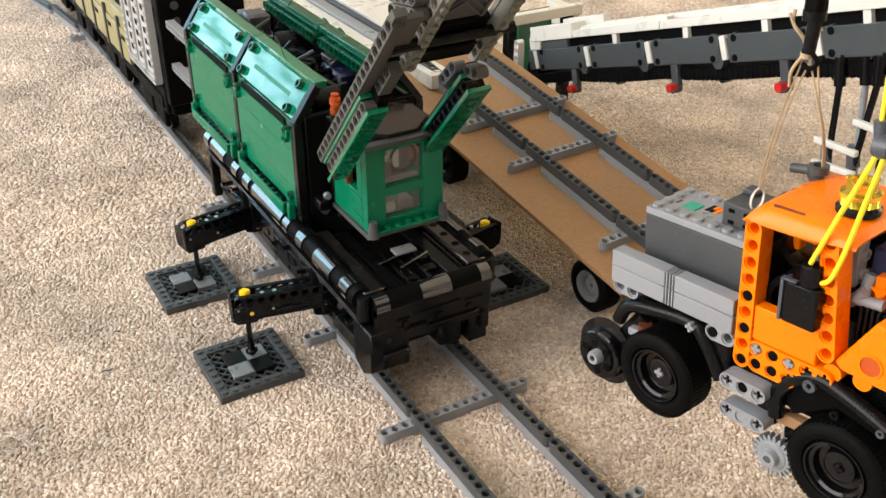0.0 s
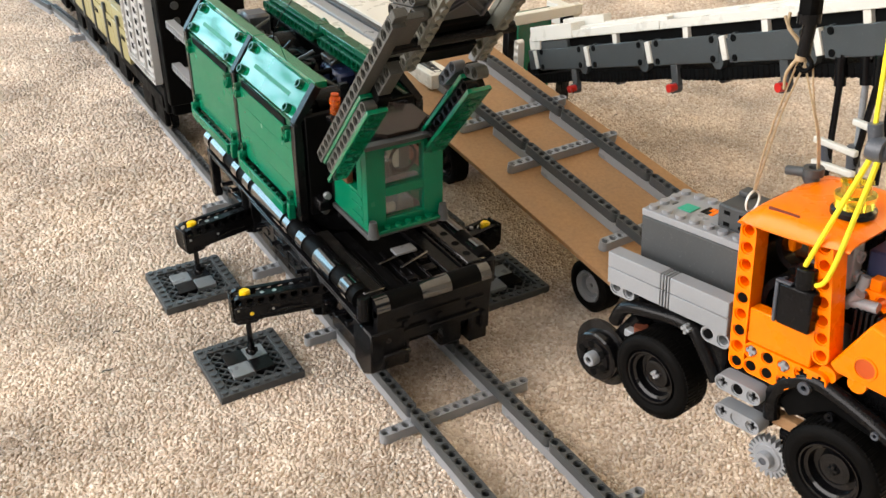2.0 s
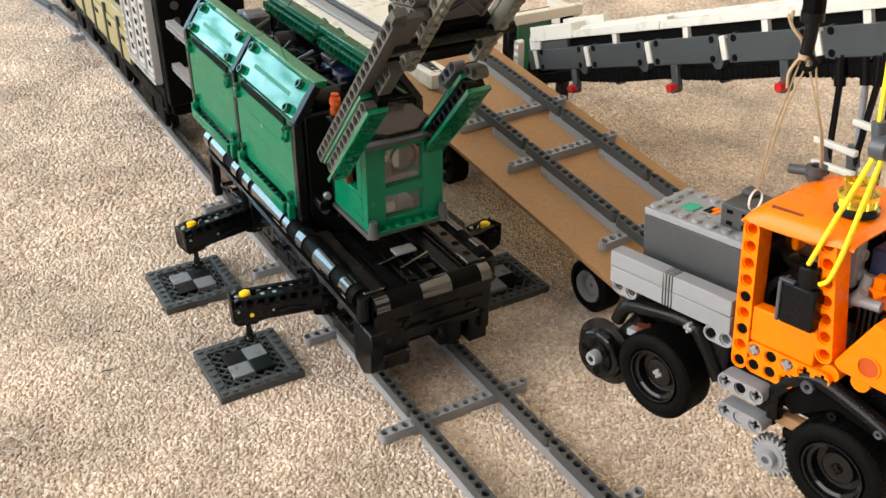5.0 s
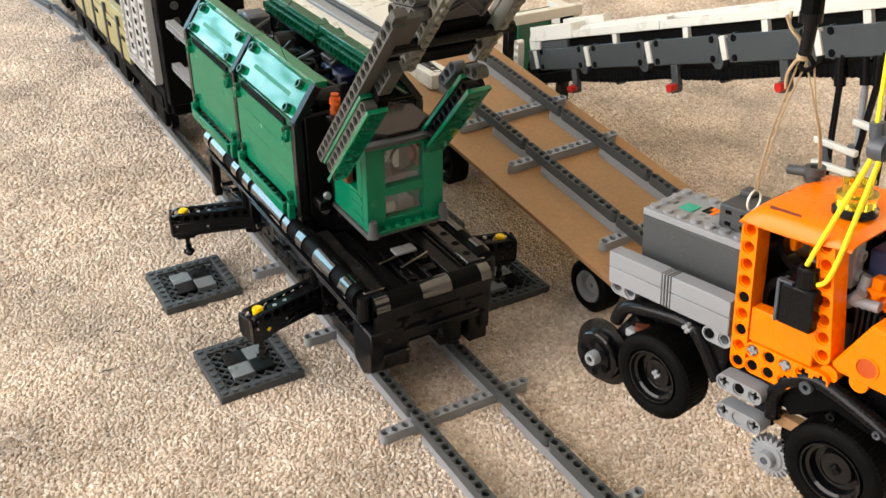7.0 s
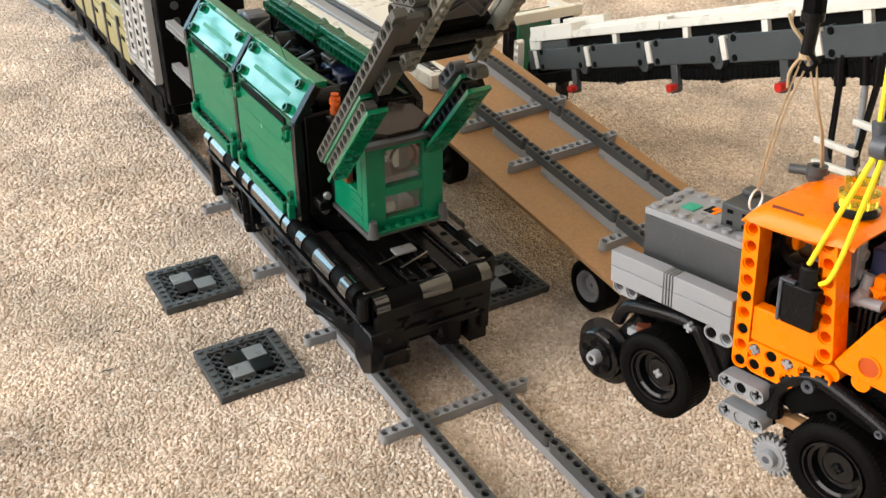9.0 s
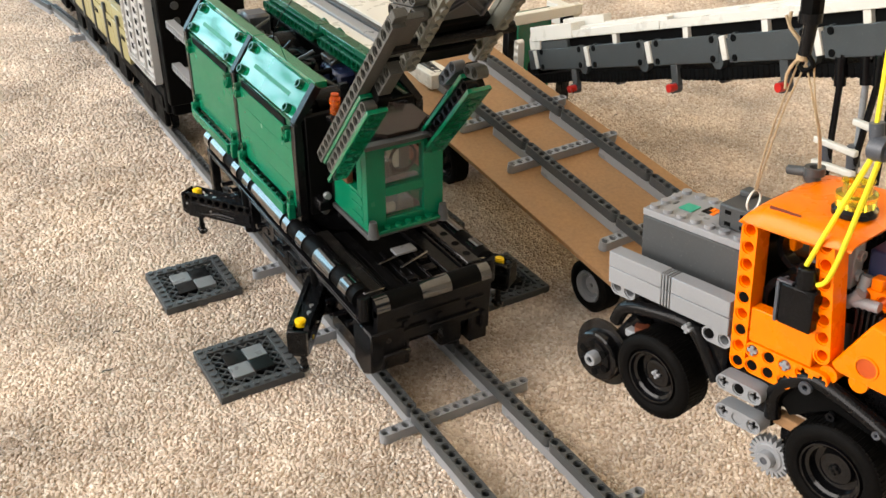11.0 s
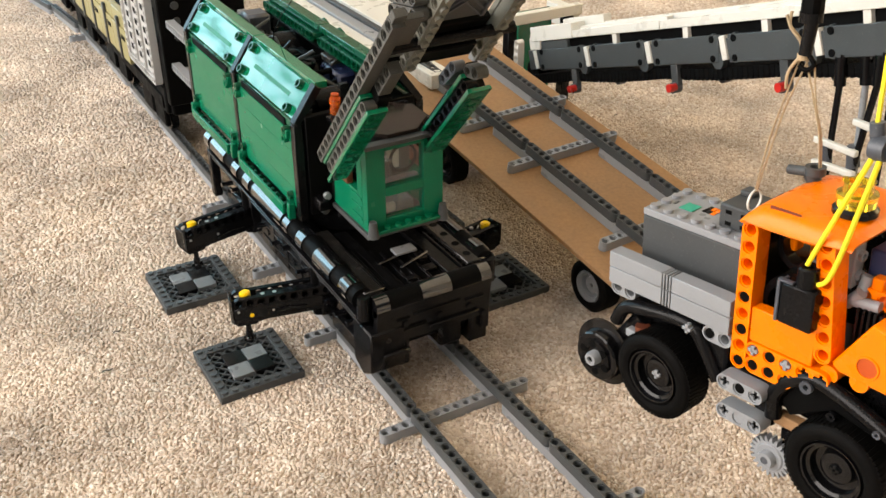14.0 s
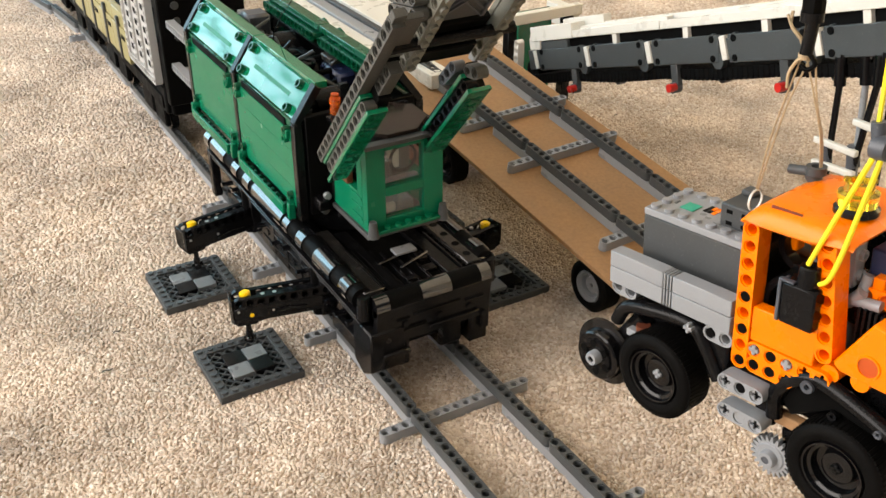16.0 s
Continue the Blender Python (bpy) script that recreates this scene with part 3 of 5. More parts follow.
def crane_house():
    part("turntable", T("z", (0, 21, 11.8), 4.2, 2.2, 32), BLACK, crane)
    part("house_floor", B(-5.5, 17.2, 12.7, 5.5, 48.4, 13.5, 0.08), BLACK, crane)
    part("front_bulkhead", B(-5.4, 16.7, 13.5, 5.4, 17.4, 23.0, 0.06), BLACKM, crane)
    part("rear_bulkhead", B(-5.4, 47.8, 13.5, 5.4, 48.4, 23.0, 0.06), BLACKM, crane)
    for s in (-1, 1):
        tilt = Matrix.Translation((s * 5.0, 0, 23.85)) @ Matrix.Rotation(radians(-s * 35.5), 4, "Y")
        for y in (16.9, 32.2, 47.5):
            part("post", B(s * 6.0 - 0.42, y, 12.9, s * 6.0 + 0.42, y + 0.9, 22.3, 0.06), BLACK, crane, "black upright between the panels")
            part("rafter", B(-0.35, y, -1.95, 0.35, y + 0.9, 1.95, 0.06, tilt), BLACK, crane)
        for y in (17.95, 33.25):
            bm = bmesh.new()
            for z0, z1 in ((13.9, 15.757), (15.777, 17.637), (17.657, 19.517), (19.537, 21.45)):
                box(bm, s * 6.15 - 0.2, y, z0, s * 6.15 + 0.2, y + 14.1, z1, 0.0)
            pn = part("side_panel", bm, GREENB, crane, "glossy green side panel of four boards")
            part("sill", B(s * 7.0 - 0.14, y + 1.6, 12.7, s * 7.0 + 0.14, y + 13.0, 13.75, 0.05), GREENB, pn)
            part("sill_bed", B(s * 6.5 - 0.36, y + 0.9, 12.75, s * 6.5 + 0.36, y + 13.4, 13.2, 0.03), DGREEN, pn)
            for i in range(10):
                part("sill_rib", B(s * 6.6 - 0.26, y + 2.0 + i * 1.12, 13.2, s * 6.6 + 0.26, y + 2.5 + i * 1.12, 13.55, 0.03), DGREEN, pn)
            for dy in (0.25, 13.3):
                part("corner_clip", B(s * 6.7 - 0.35, y + dy, 12.7, s * 6.7 + 0.35, y + dy + 0.55, 14.3, 0.08), GREENB, pn)
                part("corner_clip", B(s * 6.5 - 0.2, y + dy, 20.7, s * 6.5 + 0.2, y + dy + 0.55, 21.5, 0.06), GREENB, pn)
            part("slot_rail", B(s * 6.0 - 0.25, y + 1.6, 21.25, s * 6.0 + 0.25, y + 12.6, 22.1, 0.03), BLACKM, pn, "dark slot under the slanted panel")
            for dy in (0.9, 13.2):
                for z in (14.5, 20.9):
                    part("panel_pin", lathe(bmesh.new(), [(0.26, -0.3), (0.42, -0.3), (0.46, 0.0), (0.42, 0.3), (0.26, 0.3)], 18, "x", (s * 6.5, y + dy, z - 0.3)), GREENB, pn)
                    part("pin_clip", lathe(bmesh.new(), [(0.24, -0.26), (0.38, -0.26), (0.38, 0.26), (0.24, 0.26)], 16, "x", (s * 6.5, y + dy - 0.1, z + 0.5)), DGREEN, pn)
            sp = part("slanted_panel", B(-0.2, y, -1.7, 0.2, y + 14.1, 1.7, 0.06, tilt), GREEN, crane, "glossy green slanted panel catching the window light")
            part("panel_groove", B(s * 0.2 - 0.02, y + 2.4, -0.28, s * 0.2 + 0.02, y + 11.0, 0.12, 0.0, tilt), GREENM, sp, "dull green strip along the panel")
            for dy in (1.3, 12.8):
                for z in (-1.15, 1.2):
                    bm = lathe(bmesh.new(), [(0.28, -0.3), (0.42, -0.3), (0.47, 0.0), (0.42, 0.3), (0.28, 0.3)], 20, "x", (s * 0.4, y + dy, z))
                    bmesh.ops.transform(bm, matrix=tilt, verts=bm.verts)
                    part("panel_pin", bm, DGREEN, sp)
                    part("pin_hole", tube(bmesh.new(), "x", (s * 0.35, y + dy, z), 0.28, 0.2, 14, m=tilt), BLACKM, sp)
            # dark strip paints the shadow gap below the eave
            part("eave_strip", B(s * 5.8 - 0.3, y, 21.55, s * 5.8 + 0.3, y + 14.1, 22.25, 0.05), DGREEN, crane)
        for y0, y1 in ((17.3, 31.9), (32.1, 47.8)):
            # right rail takes the darker green, its shaded side put into colour
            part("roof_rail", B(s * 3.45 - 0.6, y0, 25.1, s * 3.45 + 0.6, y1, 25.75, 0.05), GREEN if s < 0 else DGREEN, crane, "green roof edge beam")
            if s > 0:
                part("inner_rail", BE(14, M(s * 2.8, y0 + 0.6, 24.4) @ SIDE), DGREEN, crane)
    # added black block for dark clutter, covers the bright far wall inside
    part("machine_wall", B(3.7, 17.6, 13.4, 5.2, 47.4, 22.6, 0.1), BLACKM, crane)
    # added black fill keeps the house interior dark and hides its depth
    part("machine_bed", B(-3.0, 17.6, 13.4, 3.6, 47.4, 20.3, 0.1), BLACKM, crane)
    for i in range(12):
        rr = random.Random(90 + i)
        x, y = rr.uniform(-2.6, 2.8), 19 + 2.3 * i
        part("fitting", B(x - 0.5, y - 0.6, 20.2, x + 0.5, y + 0.5, 20.8 + rr.uniform(0.2, 2.0), 0.1), rr.choice((BLACK, BLACK, DGREY, BLACKM)), crane)
    # inside: winches, motors and gears
    for x, y, z, w, d, h, mat, lab in ((-0.2, 42.0, 25.0, 2.6, 2.6, 3.6, MOTOR, "blue-grey motor"), (2.6, 37, 21.0, 2.6, 4.0, 3.6, BLACK, ""), (0.5, 27.4, 22.0, 1.7, 3.6, 2.2, LGREY, "light grey housing"),
                                   (3.2, 28.0, 22.6, 2.6, 4.6, 2.6, BLUE, "dark blue motor block"), (0.2, 32.6, 21.6, 0.9, 1.4, 1.8, LGREY, "light grey housing"), (2.8, 44.5, 21.4, 2.6, 3.0, 3.6, DGREY, ""),
                                   (-2.6, 37.5, 21.2, 1.6, 2.2, 3.5, BLACK, ""), (-2.2, 23.0, 21.8, 2.0, 3.4, 2.6, BLACK, "")):
        part("drive_unit", B(x - w / 2, y - d / 2, 13.4, x + w / 2, y + d / 2, z, 0.3), mat, crane, lab)
    tray = part("motor_tray", B(2.4, 28.6, 22.65, 4.7, 31.0, 23.3, 0.1), TANGREY, crane, "grey-brown tray on the motor block")
    part("tray_lip", cable_mesh([(2.3, 28.2, 22.8), (3.0, 28.1, 23.3), (3.8, 28.1, 23.3), (4.6, 28.2, 22.8)], 0.18, 8), TANGREY, tray)
    for k in range(5):
        part("motor_fin", B(-1.62, 41.0 + k * 0.45, 21.0, -1.5, 41.2 + k * 0.45, 24.7, 0.03), DGREY, crane)
    for x, y, r in ((-0.8, 29.0, 1.6), (0.6, 37.5, 1.8), (-1.8, 21.5, 1.4)):
        part("winch_drum", T("x", (x, y, 22.0), r, 3.2, 24), BLACK, crane)
        part("gear", gear_mesh(r + 0.5, 0.5, 24, (x - 1.9, y, 22.0)), DGREY, crane)
    for i in range(6):
        rr = random.Random(i)
        pts = [(-2 + rr.uniform(-1, 3), 22 + i * 3.4 + k * 1.6, 22.6 + 1.6 * math.sin(k * 1.3 + i) + rr.uniform(-0.3, 0.3)) for k in range(6)]
        part("cable", cable_mesh(pts, 0.2), BLACK if i % 2 else DGREY, crane, "loose drive cable")
    for i in range(7):
        rr = random.Random(200 + i)
        y = 20 + 3.6 * i
        part("linkage", rod(bmesh.new(), (rr.uniform(-2.8, -1), y, 21.5 + rr.uniform(0, 1.6)), (rr.uniform(0.5, 3.0), y + rr.uniform(-2, 3), 22.0 + rr.uniform(0, 1.6)), rr.uniform(0.14, 0.3)), BLACKM, crane)
        part("bracket_beam", BE(5, M(rr.uniform(-2.4, 2.4), y, 22.4) @ SIDE), rr.choice((BLACK, BLACKM)), crane)
    bm = bmesh.new()
    for k, r in enumerate((0.62, 0.5, 0.62, 0.45)):
        tube(bm, "z", (-3.1, 15.3, 23.7 + k * 0.44), r * 0.8, 0.44, 18)
    part("beacon", bm, REDORANGE, crane, "translucent orange stacked beacon")
    part("beacon_post", T("z", (-3.1, 15.3, 18.5), 0.4, 10.0, 12), BLACK, crane)
    part("bracket", B(-5.2, 15.2, 14.4, -4.2, 17.0, 15.4, 0.1), BLACK, crane)
    for k, z in enumerate((14.2, 15.6)):
        part("bush", T("y", (-4.5 + 0.3 * k, 15.7, z), 0.34, 0.4, 16), LGREY if k else DGREY, crane, "grey bush")
    # the two pierced draw beams to the wagon behind
    for z in (13.85, 19.3):
        for x in (-4.6, 4.6):
            part("draw_beam", BE(13, M(x, 48.7, z) @ SIDE), LGREY, crane, "pierced grey draw beam")
    for z in (14.4,):
        part("draw_plate", B(-4.0, 48.6, z - 0.5, 4.0, 59, z - 0.2, 0.05), LGREY, crane)


def gear_mesh(r, w, teeth, c, axis="x"):
    """A toothed wheel drawn out from one outline."""
    bm = bmesh.new()
    pts = []
    for i in range(teeth):
        for f, rr in ((0.05, r - 0.3), (0.28, r), (0.6, r), (0.85, r - 0.3)):
            a = 2 * math.pi * (i + f) / teeth
            pts.append((math.cos(a) * rr, math.sin(a) * rr))
    prism(bm, pts, -w / 2, w / 2, 0)
    bmesh.ops.transform(bm, matrix=Matrix.Translation(c) @ (Matrix.Rotation(radians(90), 4, "Z") if axis == "y" else Matrix.Identity(4)), verts=bm.verts)
    return bm


def cable_mesh(pts, r, seg=6, fine=5):
    """A round cord through the points, smoothed."""
    ps = [Vector(p) for p in pts]
    line = []
    for i in range(len(ps) - 1):
        a, b, c, d = ps[max(i - 1, 0)], ps[i], ps[i + 1], ps[min(i + 2, len(ps) - 1)]
        for k in range(fine):
            t = k / fine
            line.append(0.5 * ((2 * b) + (c - a) * t + (2 * a - 5 * b + 4 * c - d) * t * t + (3 * b - a - 3 * c + d) * t ** 3))
    line.append(ps[-1])
    bm = bmesh.new()
    rings = []
    for i, p in enumerate(line):
        d = (line[min(i + 1, len(line) - 1)] - line[max(i - 1, 0)]).normalized()
        u = d.cross(Vector((0.31, 0.77, 0.55))).normalized()
        v = d.cross(u)
        rings.append([bm.verts.new(p + (u * math.cos(2 * math.pi * k / seg) + v * math.sin(2 * math.pi * k / seg)) * r) for k in range(seg)])
    for a, b in zip(rings, rings[1:]):
        for k in range(seg):
            bm.faces.new((a[k], a[(k + 1) % seg], b[(k + 1) % seg], b[k]))
    bm.faces.new(rings[0])
    bm.faces.new(rings[-1])
    return bm


crane_house()


def crane_cab():
    cab = part("cab_floor", B(-3.85, 8.3, 14.5, 3.85, 15.5, 14.95), DGREY, crane, "dark grey cab floor plate")
    y0, y1 = 8.6, 9.5
    for x0, x1 in ((-3.65, -1.9), (1.75, 3.65)):
        part("cab_column", B(x0, y0, 15.0, x1, y1, 22.8), GREENB, cab, "green cab front")
    for z0, z1 in ((22.25, 22.8), (18.05, 18.85), (15.0, 15.95)):
        part("cab_bar", B(-1.88, y0, z0, 1.73, y1, z1), GREENB, cab)
    part("front_step", B(-3.0, 7.9, 14.96, 3.0, 8.58, 15.3), GREENB, cab)
    for i in range(5):
        part("step_stud", T("z", (-2.0 + i, 8.25, 15.4), 0.3, 0.2, 14), GREENB, cab)
    for x in (-3.4, 3.4):
        part("corner_cone", T("z", (x, 8.2, 15.5), 0.52, 1.5, 16, 0.3), DGREY, cab, "dark grey cone")
    for s in (-1, 1):
        part("side_post", B(s * 3.25 - 0.4, 9.55, 15.0, s * 3.25 + 0.4, 10.5, 22.8), GREENB, cab)
        part("side_wall", B(s * 3.25 - 0.4, 10.55, 15.0, s * 3.25 + 0.4, 15.3, 18.2), GREENB, cab)
        part("red_brown_box", B(s * 3.5 - 0.3, 12.2, 18.2, s * 3.5 + 0.3, 14.6, 19.6), RUST, cab, "red-brown box")
        part("side_top", B(s * 3.25 - 0.4, 10.55, 21.4, s * 3.25 + 0.4, 15.3, 22.8), GREENB, cab)
        for z in (15.9, 16.9, 17.8):
            part("grille_rib", B(s * 3.68 - 0.06, 9.7, z - 0.15, s * 3.68 + 0.06, 11.6, z + 0.15, 0.03), GREENB, cab)
    part("back_wall", B(-3.6, 15.35, 15.0, 3.6, 16.0, 17.5), BLACKM, cab)
    for z0, z1 in ((18.86, 22.24), (15.96, 18.04)):
        p = part("window_pane", B(-1.88, 9.0, z0, 1.73, 9.12, z1, 0.0), SMOKE, cab, "clear window pane")
        p.visible_shadow = False
    part("seat", B(-1.7, 10.2, 15.0, 1.6, 12.6, 16.4, 0.15), LGREY, cab, "light grey seat")
    part("seat_back", B(-0.9, 10.4, 19.6, 0.35, 11.0, 22.2, 0.08), WHITE, cab, "white headrest block")
    part("seat_side", B(-1.85, 10.2, 21.0, -0.95, 10.8, 22.2, 0.06), LGREY, cab)
    part("seat_box", B(-1.85, 10.0, 18.9, -0.6, 10.9, 20.6, 0.08), DGREY, cab, "dark grey control box")
    part("control_column", T("z", (0.0, 10.0, 16.6), 0.14, 3.0, 10), LGREY, cab)
    part("control_wheel", lathe(bmesh.new(), [(1.1, -0.12), (1.35, 0), (1.1, 0.12)], 28, "y", (0.5, 10.0, 20.6)), BLACK, cab, "black control wheel")
    part("dark_panel", B(0.5, 11.0, 18.6, 1.7, 11.5, 22.2, 0.08), MOTOR, cab)
    part("floor_ledge", B(-1.8, 9.5, 18.86, 1.7, 10.1, 19.1, 0.04), LGREY, cab)
    part("inner_box", B(-1.85, 9.6, 15.96, -0.5, 10.1, 16.7, 0.06), WHITE, cab, "white tile")
    part("roof_edge", B(-3.95, 8.0, 22.85, 3.95, 8.9, 23.2), DGREY, cab, "dark grey roof edge")
    part("cab_roof", B(-3.9, 8.95, 22.85, 3.9, 15.6, 23.25, 0.05), BLACK, cab, "black roof plate")
    part("roof_tile", tube(bmesh.new(), "z", (0, 0, 0), 3.7, 0.3, 8, m=M(-0.1, 12.2, 23.42, 0, 0, 22.5)), DARKBROWN, cab, "smoked brown eight-sided roof tile")
    part("roof_stud", T("z", (1.2, 14.6, 23.66), 0.45, 0.2, 16), BLACKM, cab)


crane_cab()


def line_at(x, y, z, deg):
    """A space whose y axis climbs in the plane x = const."""
    return M(x, y, z, deg, 0, 0)


def crane_boom():
    ref = line_at(0, 3.97, 29.65, 132.2)
    # in this space z points down and towards the near end
    for s, xm, xi, x0, x1 in ((-1, -6.2, -6.0, -6.6, -4.9), (1, 3.5, 2.5, 1.8, 3.9)):
        part("cheek_beam", BE(20 if s < 0 else 11, ref @ M(xm, -10, 0) @ SIDE, square=True), TANGREY if s < 0 else BLACK, crane, "grey pierced cheek beam of the boom" if s < 0 else "black pierced cheek beam")
        part("cheek_plate", B(x0, -10.2, 0.5, x1, 0.9, 0.86, 0.05, ref), GREEN, crane, "green plate on the cheek beam")
        part("cheek_inner", BE(11, ref @ M(xi, -9.6, 1.36) @ SIDE), TANGREY if s < 0 else BLACK, crane, "pierced beam between the green plates")
        part("cheek_core", B(xi + 0.5, -9.8, 0.88, x1 - 0.05, 0.4, 1.84, 0.03, ref), BLACKM, crane)
        cover = part("cheek_cover", B(x0, -10.8, 1.87, x1, 1.0, 2.24, 0.05, ref), GREEN, crane, "green cover plate in front of the cheek")
        for k in range(9):
            for turn in (28, -28):
                part("cover_rib", B(-0.62, -0.07, 2.24, 0.62, 0.07, 2.3, 0.0, ref @ M((x0 + x1) / 2, -9.6 + k * 1.15, 0, 0, 0, turn)), DGREEN, cover)
    part("cheek_cap", B(-6.68, 9.5, -0.48, -5.72, 10.3, 0.2, 0.05, ref), TANGREY, crane)
    part("cheek_link", BE(3, ref @ M(-5.1, 2.2, 0.8) @ SIDE, square=True), TANGREY, crane, "short grey pierced link")
    part("cheek_link", B(-5.6, -3.0, 0.3, -4.5, 1.6, 1.5, 0.05, ref), BLACKM, crane)
    part("cheek_gusset", B(-5.68, 4.8, -0.4, -4.2, 9.6, 0.1, 0.05, ref), TANGREY, crane)
    part("cheek_gusset", B(-5.5, -4.0, -0.6, -4.4, 4.7, 0.3, 0.05, ref), BLACKM, crane)
    for x, y, z, n, turn, mat in ((2.0, -1.3, -0.35, 3, 4, MOTOR), (2.3, 2.0, 0.9, 2, 40, TANGREY)):
        part("hinge_link", BE(n, ref @ M(x, y, z, turn, 0, 0) @ SIDE), mat, crane, "small pierced hinge link")
    part("cheek_web", B(-4.3, -6.0, -2.4, -2.4, 5.0, -1.4, 0.1, ref), BLACKM, crane, "black web between the cheeks")
    part("boom_head_block", B(-2.6, 3.0, -1.5, 2.0, 4.6, 0.1, 0.1, ref), BLACKM, crane)
    for s, xb in ((-1, -3.15), (1, 3.05)):
        bo = line_at(xb, 1.84, 32.2, 130.7)
        if s < 0:
            part("boom_beam", BE(45, bo @ M(0, 0, 0) @ SIDE, studs=True, square=True), BOOM, crane, "studded aged grey boom beam")
        else:
            far = part("boom_beam", BE(2, bo @ M(0, -0.5, 0) @ SIDE, studs=True, square=True, blind=(1,)), BOOM, crane, "studded aged grey boom beam")
            bm = B(-0.485, 1.0, -0.485, 0.485, 44.5, 0.485, 0.02, bo)
            for k in range(42):
                tube(bm, "z", (0, 1.5 + k, 0.6), 0.3, 0.22, 12, m=bo)
            part("boom_side", bm, BOOM, far)
        part("boom_plate", B(-0.5, 0.5, -1.0, 0.5, 44.5, -0.55, 0.04, bo), BOOM, crane)
    mid = line_at(-0.93, 1.42, 32.37, 130.8)
    part("boom_floor", B(-2.1, 3.6, -0.9, 2.3, 44, -0.6, 0.03, mid), DGREY, crane, "dark grey boom floor plate")
    bm = bmesh.new()
    for k in range(30):
        for turn in (45, -45):
            box(bm, -3.05, -0.07, -0.58, 3.05, 0.07, -0.42 + turn * 0.0004, 0.0, mid @ M(0.1, 5.8 + k * 0.72, 0, 0, 0, turn))
    for x in (-2.0, 2.2):
        box(bm, x - 0.12, 3.8, -0.58, x + 0.12, 27, -0.36, 0.0, mid)
    part("floor_lattice", bm, MOTOR, crane, "blue-grey lattice over the boom floor")
    for k, y in enumerate((2.2, 44.0)):
        part("boom_cross", rod(bmesh.new(), (-6.2, 1.42 + y * math.cos(radians(130.8)), 32.4 + y * math.sin(radians(130.8))), (4.4, 1.42 + y * math.cos(radians(130.8)), 32.4 + y * math.sin(radians(130.8))), 0.45), BLACK, crane)
    for y, z, n, turn in ((3.04, -2.38, 4, 41), (3.75, -3.15, 4, 41)):
        part("knuckle_beam", BE(n, mid @ M(-3.3, y, z, turn, 0, 0) @ SIDE), TANGREY, crane, "short pierced knuckle beam")
    part("boom_shield", B(-1.6, 0.4, -1.3, 3.2, 3.4, -0.4, 0.1, mid), BLACKM, crane, "black plate between the boom beams")
    part("boom_tip", B(-3.4, 43.5, -0.6, 7.5, 46, 0.6, 0.1, mid), DGREY, crane)
    part("hoist_line", cable_mesh([(-1.6, 34, 22.5), (-1.6, 26, 31.0), (-1.2, -26, 63.5)], 0.06), BLACK, crane, "thin black hoist line")


crane_boom()

# ---- outriggers: hinged on upright pins, each with a sliding foot near its tip ----
OUT = []


